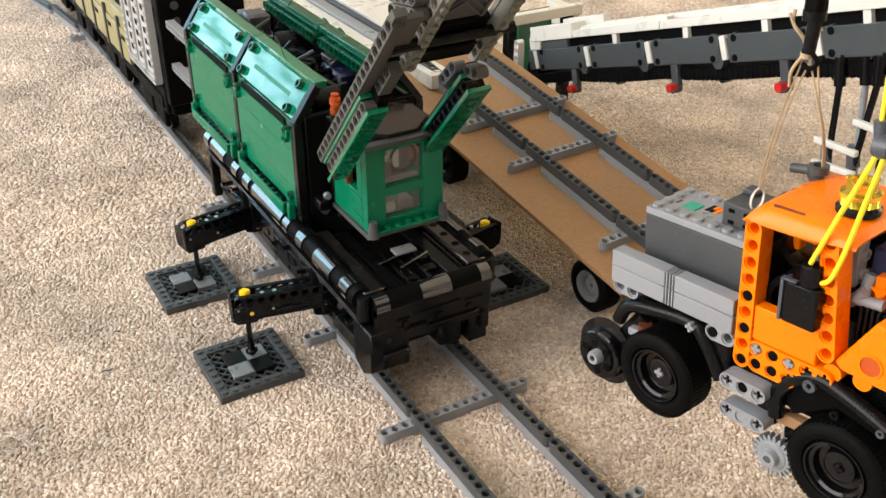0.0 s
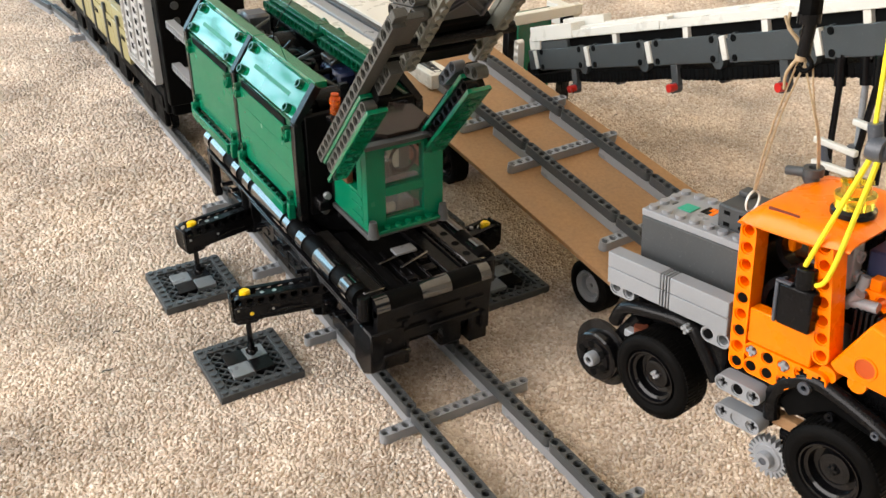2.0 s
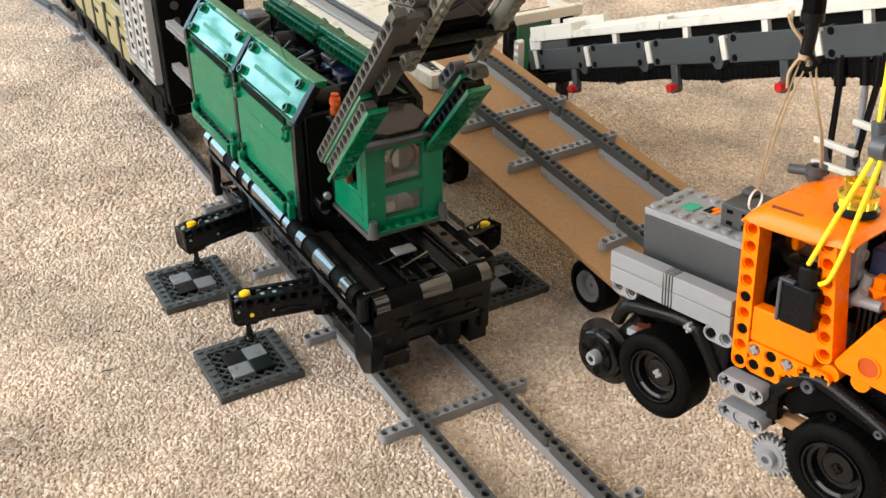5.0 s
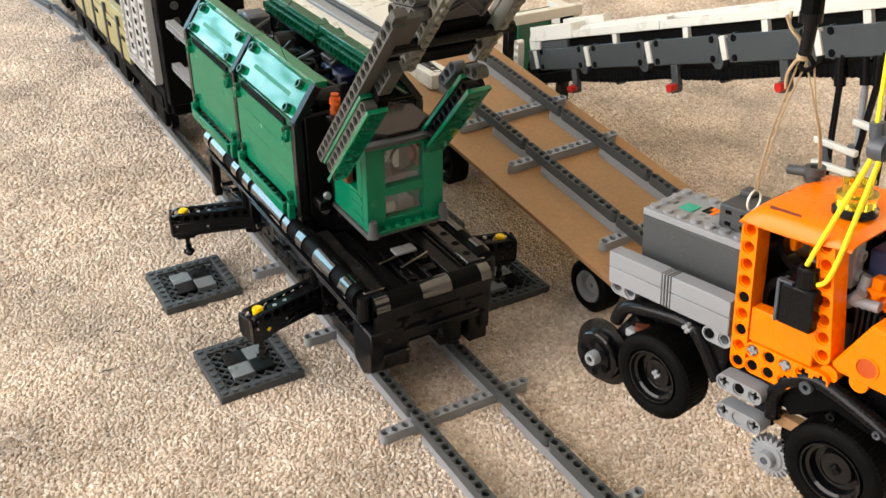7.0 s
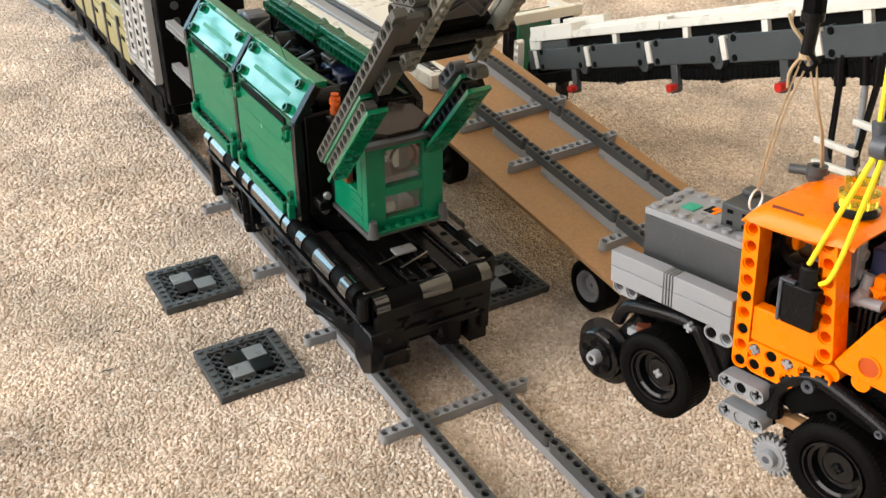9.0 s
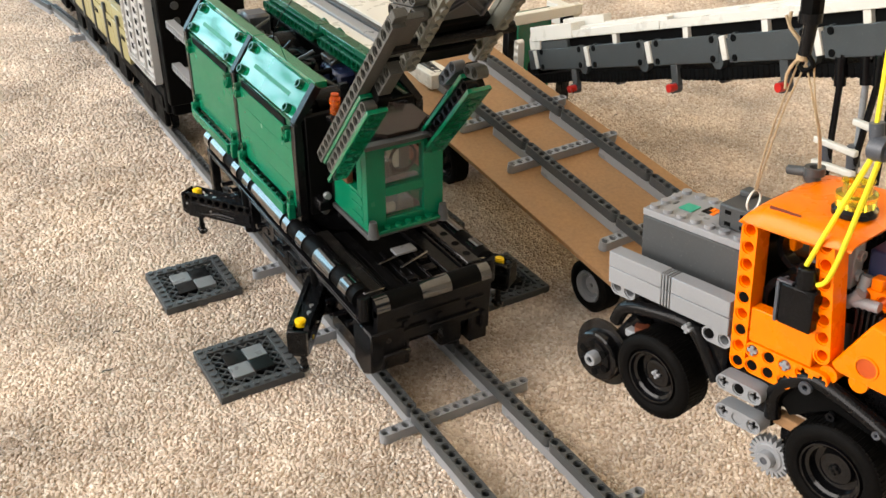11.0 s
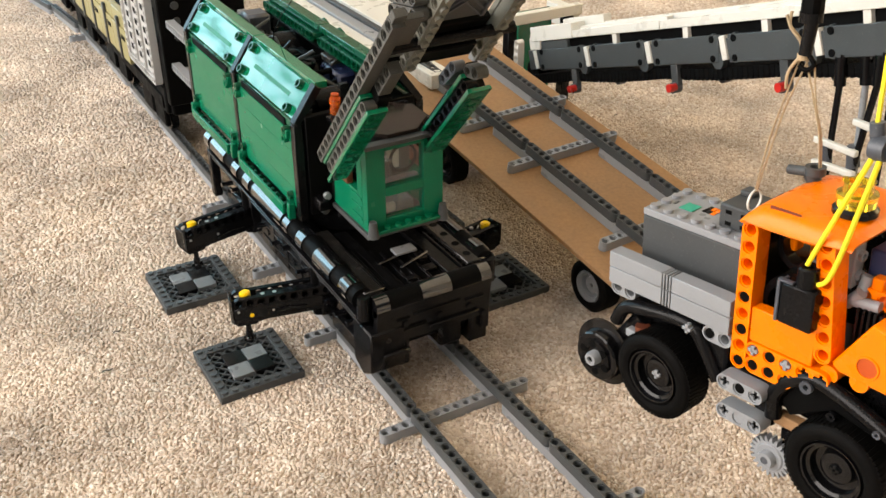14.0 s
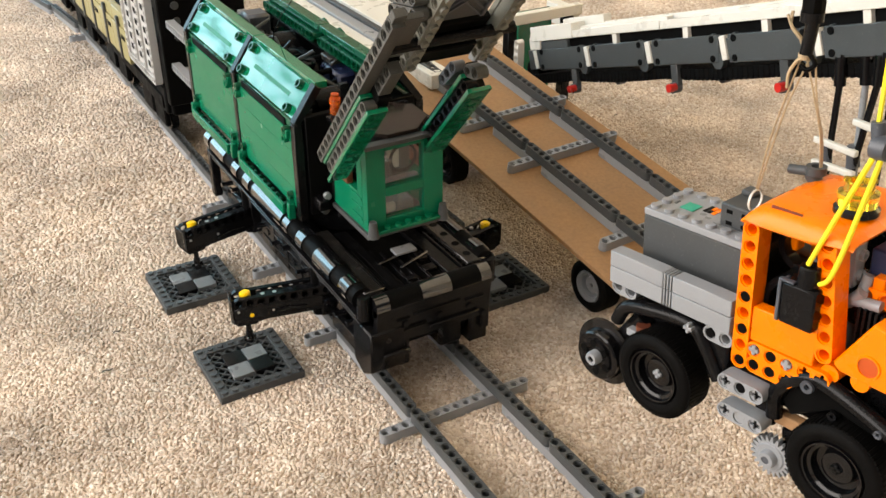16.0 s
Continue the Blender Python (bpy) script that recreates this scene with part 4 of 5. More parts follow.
def outrigger(px, py, length, z, rest, fold, delay):
    arm = part("outrigger_arm", B(-length - 1.4, -0.95, -1.7, 0.6, 0.95, -1.2, 0.1), BLACK, crane, "glossy black folding outrigger arm", P(px, py, z))
    for s in (-1, 1):
        part("arm_side", BE(9, M(-length - 0.7, s * 0.72, 0.35, 0, 0, -90) @ M(0, 0, 0, 0, 90, 0), h=0.45), BLACK, arm, "black pierced arm side")
        bm = bmesh.new()
        vs = [(-length - 1.25, -0.15), (-length - 1.25, -1.75), (-length + 1.2, -1.75), (-length + 3.0, -1.25), (0.4, -1.3), (0.4, -0.15)]
        prism(bm, vs, s * 0.72 - 0.22, s * 0.72 + 0.22, 0.06)
        bmesh.ops.transform(bm, matrix=Matrix(((0, 1, 0, 0), (1, 0, 0, 0), (0, 0, 1, 0), (0, 0, 0, 1))), verts=bm.verts)
        part("arm_plate", bm, BLACK, arm)
    part("end_cap", B(-length - 1.5, -0.95, -1.3, -length - 1.2, 0.95, 0.75, 0.08), BLACK, arm)
    part("tip_bracket", B(-length - 1.1, -0.72, -2.2, -length + 0.9, 0.72, -1.72, 0.15), BLACK, arm)
    part("tip_edge", T("z", (-length - 1.42, -0.85, -0.4), 0.12, 2.2, 10), GLOSS, arm)
    part("top_plate", B(-length + 1.0, -0.5, 0.2, 0.2, 0.5, 0.65, 0.06), BLACK, arm)
    part("yellow_pin", tube(T("z", (-length, 0.0, 0.72), 0.5, 0.5, 16), "z", (-length, 0, 0.98), 0.36, 0.2, 16), YELLOW, arm, "yellow pin")
    if fold > 0 and px < 0:
        part("side_yellow_pin", T("y", (-length + 0.35, -0.91, -0.95), 0.2, 0.16, 14), YELLOW, arm, "yellow pin")
    for k in (1.5, 2.6):
        part("steel_pin", T("z", (-length + k, -0.45, 0.7), 0.2, 0.3, 12), CHROME, arm, "grey metal pin")
    for k, (dx, dz) in enumerate(((-0.8, -0.4), (2.3, -0.75), (3.4, -0.7))):
        part("side_pin", T("y", (-length + dx, -0.98, dz), 0.11, 0.12, 12), CHROME if k < 2 else BLACKM, arm, "grey metal pin" if k < 2 else "")
    part("arm_curve", cable_mesh([(-length + 2.2, -1.0, -1.1), (-length + 3.6, -1.05, -0.8), (-length + 5.4, -1.0, -0.95)], 0.12), BLACK, arm)
    bm = bmesh.new()
    tube(bm, "z", (0, 0, 0.2), 0.26, 4.4, 12)
    tube(bm, "z", (0, 0, -2.1), 0.34, 0.5, 12)
    g = bmesh.ops.create_uvsphere(bm, u_segments=16, v_segments=10, radius=0.45)
    bmesh.ops.translate(bm, vec=(0, 0, -2.7), verts=g["verts"])
    tube(bm, "x", (0, 0, -2.6), 0.24, 1.1, 12)
    foot = part("foot_rod", bm, RIM, arm, "black foot rod with a ball end", P(-length, 0, -3.0))
    OUT.append((arm, foot, px, py, z, length, rest, fold, delay))


outrigger(-6.5, 14.5, 6.45, 7.2, -11.5, 103, 0.5)
outrigger(-6.0, 32.7, 6.95, 6.9, 11.0, -103, 0.0)
outrigger(6.5, 14.5, 6.45, 7.2, 180 + 11.5, 77, 0.0)
outrigger(6.0, 32.7, 6.95, 6.9, 180 - 11.0, 283, 0.0)

# ---- the hanging truck ----
TRUCK = Matrix.LocRotScale((4.336 * U, -17.886 * U, 28.204 * U), None, None) @ Matrix.Rotation(0.145, 4, "Z") @ Matrix.Rotation(-0.087, 4, "X")
truck = thing("rail_truck", "orange and grey toy truck with black tyres hanging from strings", "truck", TRUCK)


def truck_roof():
    """A thin shell: flat on top, rounded down at both sides, with a drooping rear lip."""
    bm = bmesh.new()
    rows = ((-7.62, 2.5, 0.15), (-7.85, 2.85, 0.35), (-8.2, 3.2, 0.75), (-8.7, 3.42, 1.0), (-9.4, 3.5, 1.08), (-10.7, 3.52, 1.08), (-12.0, 3.5, 0.95), (-13.0, 3.42, 0.72), (-13.6, 3.25, 0.5), (-13.85, 3.02, 0.3))
    cols = ((-4.1, 1.0), (-4.05, 0.78), (-3.9, 0.42), (-3.62, 0.17), (-3.2, 0.05), (-2.4, 0.0), (1.6, 0.0), (2.3, 0.06), (2.7, 0.3), (2.9, 0.7), (2.95, 1.0))
    layers = []
    for lower in (0.0, 0.26):
        layers.append([[bm.verts.new((x + (0.12 if x < 0 else -0.12) * bool(lower), y + (-0.2 if y > -8.5 else 0.15) * bool(lower), z - drop * d - lower * (1 - 0.6 * d))) for x, d in cols] for y, z, drop in rows])
    n, k = len(rows), len(cols)
    for g in layers:
        for i in range(n - 1):
            for j in range(k - 1):
                bm.faces.new((g[i][j], g[i][j + 1], g[i + 1][j + 1], g[i + 1][j]))
    a, b = layers
    rim = [(0, j) for j in range(k)] + [(i, k - 1) for i in range(1, n)] + [(n - 1, j) for j in range(k - 2, -1, -1)] + [(i, 0) for i in range(n - 2, 0, -1)]
    for (i, j), (p, q) in zip(rim, rim[1:] + rim[:1]):
        bm.faces.new((a[i][j], a[p][q], b[p][q], b[i][j]))
    return bm


def truck_body():
    bat = part("battery_box", B(-2, -7.5, -4.5, 2, 0.5, -0.55, 0.08), DGREY, truck, "dark grey battery box")
    part("battery_lid", B(-2, -7.5, -0.53, 2, 0.5, -0.1, 0.04), LGREY, bat, "light grey studded lid")
    for x in range(4):
        for y in range(8):
            if x == 0 or y == 0 or (x == 3 and y < 4):
                part("lid_stud", T("z", (x - 1.5, -y, 0.0), 0.3, 0.2, 18), LGREY, bat)
    part("green_button", B(-0.62, -2.0, -0.1, 0.33, -1.05, -0.03, 0.02), TEAL, bat, "green switch mark")
    part("lid_slot", B(-0.35, -0.55, -0.1, 0.15, -0.4, -0.07, 0.01), DGREY, bat)
    part("black_mark", B(-0.1, -2.55, -0.1, 0.8, -2.3, -0.05, 0.01), BLACK, bat)
    part("black_mark", B(-0.1, -2.85, -0.1, 0.3, -2.61, -0.05, 0.01), BLACK, bat)
    part("orange_mark", B(0.32, -2.85, -0.1, 0.8, -2.61, -0.05, 0.01), ORANGE, bat)
    part("orange_mark", B(-0.1, -3.17, -0.1, 0.8, -2.91, -0.05, 0.01), ORANGE, bat)
    plug = part("plug", B(-1.0, -6.6, -0.08, 1.6, -4.15, 1.35, 0.1), DGREY, bat, "grey cable plug")
    part("plug_top", B(0.6, -5.2, 1.35, 1.5, -4.3, 1.7, 0.1), DGREY, plug)
    for z in (0.25, 0.95):
        part("plug_slot", B(-1.03, -5.0, z - 0.12, -0.97, -4.6, z + 0.12, 0.01), BLACKM, plug)
        part("plug_slot", B(-1.03, -6.0, z - 0.12, -0.97, -5.6, z + 0.12, 0.01), BLACKM, plug)
    part("plug_cable", cable_mesh([(0.6, -6.4, 1.3), (0.7, -7.2, 2.0), (0.2, -8.0, 1.9), (0.0, -9.2, 1.2)], 0.32, 10), BLACK, plug, "black cable")
    for s in (-1, 1):
        for z0, z1 in ((-3.6, -2.6), (-4.72, -3.64)):
            part("bed_panel", B(s * 3.5 - 0.5, -2.75, z0, s * 3.5 + 0.5, 1.3, z1, 0.04), LGREY, truck, "light grey bed side brick")
            part("bed_panel", B(s * 3.5 - 0.5, -7.5, z0, s * 3.5 + 0.5, -3.45, z1, 0.04), LGREY, truck, "light grey bed side brick")
            for k in range(3):
                part("grille_rib", B(s * 3.5 - 0.5, -3.38 + k * 0.22, z0, s * 3.5 + 0.46, -3.26 + k * 0.22, z1, 0.03), LGREY, truck)
        part("bed_side_core", B(s * 3.3 - 0.3, -7.4, -4.45, s * 3.3 + 0.3, 1.2, -2.68, 0.03), DGREY, truck)
        ub = part("under_beam", BE(2, M(s * 3.4, -7.2, -5.2) @ SIDE), LGREY, truck, "light grey pierced beam")
        # black plugs, here and in the beams below, keep the holes dark
        part("black_pin", T("x", (s * 3.7, -6.2, -5.2), 0.29, 0.4, 12), BLACKM, ub)
        part("under_beam", BE(2, M(s * 3.2, -0.1, -5.1) @ SIDE), LGREY, truck)
        post = part("cab_post", BE(9, M(s * 3.44, -8.2, -6.02) @ UP), ORANGE, truck, "orange pierced upright")
        for k in (0, 2, 4):
            part("black_pin", T("x", (s * 3.72, -8.2, -6.02 + k), 0.3, 0.3, 12), BLACKM, post)
        part("post_face", B(s * 2.85 - 0.15, -8.66, -6.3, s * 2.85 + 0.15, -7.75, 2.4, 0.05), ORANGE, truck)
        front = part("cab_post", BE(7, M(s * 3.44, -13.02, -3.45, -5.5, 0, 0) @ UP), ORANGE, truck, "orange raked front upright")
        part("post_face", B(s * 2.8 - 0.2, -0.48, -0.5, s * 2.8 + 0.2, 0.42, 6.3, 0.05, M(0, -13.02, -3.45, -5.5, 0, 0)), ORANGE, front)
        part("door_panel", B(s * 3.45 - 0.4, -12.5, -4.45, s * 3.45 + 0.4, -8.72, -2.4, 0.06), ORANGE, truck, "smooth orange door panel")
        sill = part("sill_beam", BE(5, M(s * 3.44, -13.1, -4.96) @ SIDE, cross=(0, 1)), ORANGE, truck, "orange pierced sill beam")
        low = part("sill_beam", BE(3, M(s * 3.44, -11.12, -5.92) @ SIDE, cross=(0,)), ORANGE, truck, "orange pierced sill beam")
        part("black_pin", T("x", (s * 3.72, -10.1, -4.96), 0.3, 0.3, 12), BLACKM, sill)
        for y in (-9.12, -10.12):
            part("black_pin", T("x", (s * 3.72, y, -5.92), 0.3, 0.3, 12), BLACKM, low)
        for y in (-9.1, -11.1):
            part("cross_axle", axle_end((s * 3.8, y, -4.96)), LGREY, sill, "light grey axle end")
        for z, y in ((-7.37, -9.83), (-9.27, -9.96)):
            st = part("step_beam", BE(3, M(s * 4.0, y, z) @ SIDE, cross=(0, 2), h=0.97), LGREY, truck, "light grey step beam")
            part("step_pin", T("x", (s * 4.2, y + 1, z), 0.31, 0.4, 14), LGREY if z < -8 else BLACKM, st)
            # black plugs darken the two cross holes
            for k in (0, 2):
                part("dark_axle", T("x", (s * 4.0, y + k, z), 0.29, 0.5, 12), BLACKM, st)
        part("step_bracket", B(s * 3.1 - 0.4, -10.5, -9.6, s * 3.1 + 0.4, -9.2, -6.2, 0.15), BLACK, truck)
        part("bracket_ring", lathe(bmesh.new(), [(0.2, -0.3), (0.45, -0.3), (0.45, 0.3), (0.2, 0.3)], 16, "x", (s * 3.55, -10.4, -8.0)), BLACK, truck)
        # wheels
        for y, z in ((-2.63, -9.73), (-14.6, -9.8)):
            wheel(truck, P(s * 3.3, y, z, 0, 0, 0 if s < 0 else 180), 2.8, 2.3, 1.78)
            part("axle_tip", axle_end((s * 3.75, y, z)), LGREY if y > -10 else BLACK, truck, "light grey axle end" if y > -10 else "")
        # mudguards of round tube
        part("mudguard", cable_mesh([(s * 3.5, 1.0, -7.6), (s * 3.5, 0.2, -6.3), (s * 3.5, -2.0, -5.7), (s * 3.5, -4.6, -5.45), (s * 3.5, -5.6, -6.3), (s * 3.5, -6.8, -8.2)], 0.45, 12), BLACK, truck, "black tube mudguard")
        part("guard_link", B(s * 3.2 - 0.3, -7.2, -8.4, s * 3.2 + 0.3, -5.8, -5.8, 0.2), BLACK, truck)
        guard = part("mudguard", cable_mesh([(s * 3.55, -10.55, -8.7), (s * 3.55, -10.5, -7.2), (s * 3.55, -11.3, -6.0), (s * 3.55, -12.6, -5.25), (s * 3.55, -14.0, -5.45), (s * 3.55, -16.6, -6.35), (s * 3.55, -18.2, -7.2)], 0.46, 12), BLACK, truck, "black tube mudguard")
        bm = bmesh.new()
        prism(bm, [(-10.7, -7.6), (-11.4, -6.2), (-12.7, -5.5), (-14.0, -5.7), (-16.6, -6.6), (-16.4, -7.2), (-13.8, -6.7), (-11.4, -8.3)], s * 3.1 - 0.3, s * 3.1 + 0.3, 0.08)
        part("guard_plate", bm, BLACKM, guard)
        part("guard_pin", axle_end((s * 3.98, -4.82, -5.4)), LGREY, truck, "light grey axle end")
        part("guard_ring", lathe(bmesh.new(), [(0.16, -0.1), (0.36, -0.12), (0.36, 0.12), (0.16, 0.1)], 18, "x", (s * 4.0, -12.48, -5.6)), MOTOR, guard, "dark grey pin collar")
        part("guard_ring", lathe(bmesh.new(), [(0.1, -0.1), (0.26, -0.12), (0.26, 0.12), (0.1, 0.1)], 14, "x", (s * 3.7, -13.9, -6.85)), BLACK, guard)
        part("guard_ring", lathe(bmesh.new(), [(0.1, -0.1), (0.22, -0.12), (0.22, 0.12), (0.1, 0.1)], 14, "x", (s * 4.0, -16.5, -6.4)), MOTOR, guard)
        # rail wheel behind the rear axle
        rw = part("rail_wheel", lathe(bmesh.new(), [(0.3, -0.6), (1.6, -0.6), (1.7, -0.5), (1.75, 0.1), (2.3, 0.2), (2.3, 0.45), (0.3, 0.45)], 36, "x", (s * 3.6, 2.1, -10.55)), RIM, truck, "black flanged rail wheel")
        part("hub", lathe(bmesh.new(), [(0.22, -0.5), (0.42, -0.5), (0.48, -0.3), (0.48, 0.5), (0.22, 0.5)], 20, "x", (s * 4.3, 2.05, -10.5)), LGREY, rw, "light grey hub bush")
        part("hub_hole", T("x", (s * 4.55, 2.05, -10.5), 0.21, 0.2, 12), BLACKM, rw)
        part("hub_ring", lathe(bmesh.new(), [(0.75, -0.1), (1.0, -0.16), (1.25, -0.1), (1.25, 0.1), (0.75, 0.1)], 28, "x", (s * 4.22, 2.1, -10.55)), BLACK, rw)
        for k in range(6):
            a = k * math.pi / 3 + 0.4
            part("wheel_hole", T("x", (s * 4.24, 2.1 + math.cos(a) * 1.0, -10.55 + math.sin(a) * 1.0), 0.27, 0.3, 12), BLACKM, rw)
        gear = part("side_gear", gear_mesh(1.27, 0.5, 22, (s * 3.7, -10.85, -11.15)), LGREY, truck, "light grey toothed gear")
        part("gear_face", lathe(bmesh.new(), [(0.35, -0.06), (0.8, -0.06), (0.86, 0.0), (0.86, 0.06), (0.35, 0.06)], 24, "x", (s * 3.98, -10.85, -11.15)), LGREY, gear)
        part("gear_bush", lathe(bmesh.new(), [(0.24, -0.25), (0.46, -0.25), (0.52, -0.1), (0.52, 0.25), (0.24, 0.25)], 20, "x", (s * 4.2, -10.85, -11.15)), LGREY, gear)
        part("bush_hole", T("x", (s * 4.2, -10.85, -11.15), 0.25, 0.4, 12), MOTOR, gear)
        part("wheel_arm", rod(bmesh.new(), (s * 2.6, 2.1, -10.5), (s * 2.6, -0.5, -7.0), 0.6), BLACK, truck)
        part("gear_arm", rod(bmesh.new(), (s * 2.9, -10.9, -11.2), (s * 2.9, -12.2, -9.6), 0.42), BLACK, truck)
        part("gear_arm", B(s * 2.9 - 0.4, -12.6, -10.2, s * 2.9 + 0.4, -10.9, -9.4, 0.15), BLACK, truck)
        part("tan_link", B(s * 3.0 - 0.35, -12.3, -9.3, s * 3.0 + 0.35, -10.45, -8.6, 0.05), BOARD, truck, "tan axle joiner")
        br = part("bracket_plate", B(s * 3.2 - 0.5, -1.9, -8.2, s * 3.2 + 0.5, 0.1, -7.7, 0.06), LGREY, truck)
        part("bracket_stud", T("z", (s * 3.2, -0.85, -7.5), 0.45, 0.4, 16), RUST, br, "brown round stud")
        # hood sides
        bm = bmesh.new()
        prism(bm, [(-13.55, -3.6), (-13.95, -3.95), (-16.6, -4.1), (-19.5, -4.6), (-19.5, -1.3), (-16.4, -0.9), (-15.35, -0.62)], s * 3.2 - 0.75, s * 3.2 + 0.75, 0.1)
        hood = part("hood_side", bm, ORANGE, truck, "sloping orange hood side")
        # no hole is cut: the disc's darker orange paints the recess's shade
        part("hood_hole", T("x", (s * 3.95, -15.42, -3.0), 0.54, 0.03, 20), DORANGE, hood)
        part("hood_collar", lathe(bmesh.new(), [(0.53, -0.1), (0.62, -0.1), (0.66, 0.0), (0.62, 0.1), (0.53, 0.1)], 24, "x", (s * 3.93, -15.42, -3.0)), ORANGE, hood)
        part("hood_lug", T("x", (s * 3.4, -15.1, -4.1), 0.5, 1.0, 18), ORANGE, hood)
        part("hood_lug", T("x", (s * 3.1, -13.35, -4.55), 0.5, 1.0, 18), ORANGE, hood)
        # mirror block with its upright pin
        mir = part("mirror", B(s * 4.05 - 0.5, -12.55, -2.2, s * 4.05 + 0.45, -10.65, 0.15, 0.1), BLACK, truck, "black mirror block")
        part("mirror_face", B(s * 4.05 - 0.5, -10.62, -2.2, s * 4.05 + 0.4, -10.42, 0.12, 0.04), MOTOR, mir, "grey mirror face")
        part("mirror_top", B(s * 4.05 - 0.5, -11.3, 0.16, s * 4.05 - 0.2, -10.45, 0.28, 0.02), MOTOR, mir)
        part("mirror_pin", lathe(bmesh.new(), [(0.25, 0.0), (0.55, 0.0), (0.55, 1.0), (0.48, 1.08), (0.25, 1.08)], 20, "z", (s * 4.05, -11.8, 0.2)), BLACK, mir)
    grey = part("front_grey_brick", B(-2.0, -13.0, -0.35, -1.1, -12.35, 2.0, 0.05), LGREY, truck, "light grey pierced brick")
    for z in (0.3, 1.4):
        part("brick_stud", lathe(bmesh.new(), [(0.17, -0.12), (0.3, -0.12), (0.3, 0.12), (0.17, 0.12)], 16, "y", (-1.52, -13.1, z)), LGREY, grey)
    for a, b in (((-2.0, -12.9, -1.2), (-2.0, -13.6, -0.3)), ((-2.0, -13.2, -0.9), (-1.9, -14.6, -0.8)), ((-1.6, -13.4, -0.4), (-1.4, -13.5, 0.4))):
        part("grey_pipe", rod(bmesh.new(), a, b, 0.3, 14), LGREY, truck, "light grey tube joint")
    part("hood_top", B(-2.4, -19.5, -1.9, 2.4, -16.0, -1.2, 0.1), ORANGE, truck)
    part("orange_frame", BE(5, M(-1.2, -17.6, -0.6) @ SIDE), ORANGE, truck, "orange pierced frame beam")
    part("orange_cross", B(-1.6, -14.4, -0.2, 2.2, -13.8, 0.5, 0.06), ORANGE, truck)
    part("engine_block", B(-1.6, -16.0, -3.4, 2.2, -13.2, -1.0, 0.15), BLACK, truck)
    part("engine_top", B(-1.0, -14.8, 0.2, 2.2, -13.2, 1.7, 0.1), BLUE, truck)
    for k in range(8):
        part("engine_fin", B(-2.4, -15.9 + k * 0.3, -2.9, -1.6, -15.74 + k * 0.3, -1.0, 0.03), BLACK, truck)
    roof = part("cab_roof", truck_roof(), ORANGE, truck, "smooth orange cab roof")
    part("roof_seam", B(-3.5, -10.7, 3.3, -3.42, -8.95, 3.475, 0.01), GAP, roof, "dark gap along the roof edge")
    bc = part("beacon_base", lathe(bmesh.new(), [(0.0, 0.0), (1.1, 0.0), (1.1, 0.25), (0.95, 0.4), (0.0, 0.4)], 28, "z", (-1.4, -12.3, 3.5)), BLACK, truck, "black beacon base")
    part("beacon", lathe(bmesh.new(), [(0.35, 0.0), (0.95, 0.0), (1.0, 0.62), (0.72, 0.7), (0.72, 1.2), (0.5, 1.24), (0.5, 0.6), (0.35, 0.5)], 32, "z", (-1.4, -12.3, 3.92)), AMBER, bc, "yellow translucent beacon")
    for k in range(4):
        a = k * math.pi / 2 + 0.5
        part("beacon_stud", T("z", (-1.4 + 0.6 * math.cos(a), -12.3 + 0.6 * math.sin(a), 5.2), 0.18, 0.16, 12), AMBER, bc)
    # inside the cab
    part("seat", B(-1.9, -10.0, -3.4, 1.6, -8.8, -1.0, 0.3), BLACK, truck, "black seat")
    part("steering_wheel", lathe(bmesh.new(), [(1.45, -0.3), (1.85, -0.3), (1.95, 0), (1.85, 0.3), (1.45, 0.3)], 36, "x", (-2.5, -10.4, -2.3)), BLACK, truck, "black curved wheel arch in the cab")
    part("cab_link", BE(4, M(-1.1, -11.9, 1.5) @ SIDE), ORANGE, truck, "orange pierced link in the cab")
    part("cab_link", B(-1.4, -9.4, 0.2, -0.6, -8.6, 1.6, 0.1), ORANGE, truck)
    part("black_pin", T("x", (-2.0, -11.6, 1.0), 0.5, 0.8, 18), BLACK, truck)
    part("cab_arch", lathe(bmesh.new(), [(1.0, -0.4), (1.35, -0.4), (1.35, 0.4), (1.0, 0.4)], 28, "x", (-1.6, -10.0, 0.8)), BLACK, truck)
    part("cab_motor", T("z", (-1.4, -11.2, -0.2), 0.8, 1.8, 20), MOTOR, truck)
    part("dashboard", B(-1.6, -13.3, -2.6, 1.6, -12.4, -0.4, 0.2), BLACK, truck)
    part("cab_floor", B(-3.0, -13.5, -4.6, 2.0, -8.0, -4.0, 0.05), BLACK, truck)
    part("cab_rear", B(-3.0, -8.3, -4.0, 2.0, -7.9, 1.5, 0.05), BLACK, truck)
    part("chassis", B(-2.2, -18, -9.0, 2.2, 1.0, -5.0, 0.15), BLACK, truck, "black truck chassis")
    for y, z in ((-2.63, -9.73), (-14.6, -9.8)):
        part("axle", T("x", (0, y, z), 0.4, 7.6, 10), BLACK, truck)
    hk = part("roof_hook", rod(bmesh.new(), (1.0, -7.0, 3.6), (1.0, -8.3, 3.8), 0.27, 14), DGREY, truck, "dark grey lifting hook")
    part("hook_ring", lathe(bmesh.new(), [(0.3, -0.22), (0.55, -0.22), (0.55, 0.22), (0.3, 0.22)], 20, "z", (1.0, -8.55, 3.95)), DGREY, hk)
    part("hook_stem", rod(bmesh.new(), (1.0, -8.3, 3.7), (1.2, -8.9, 2.6), 0.4, 14), DGREY, hk)


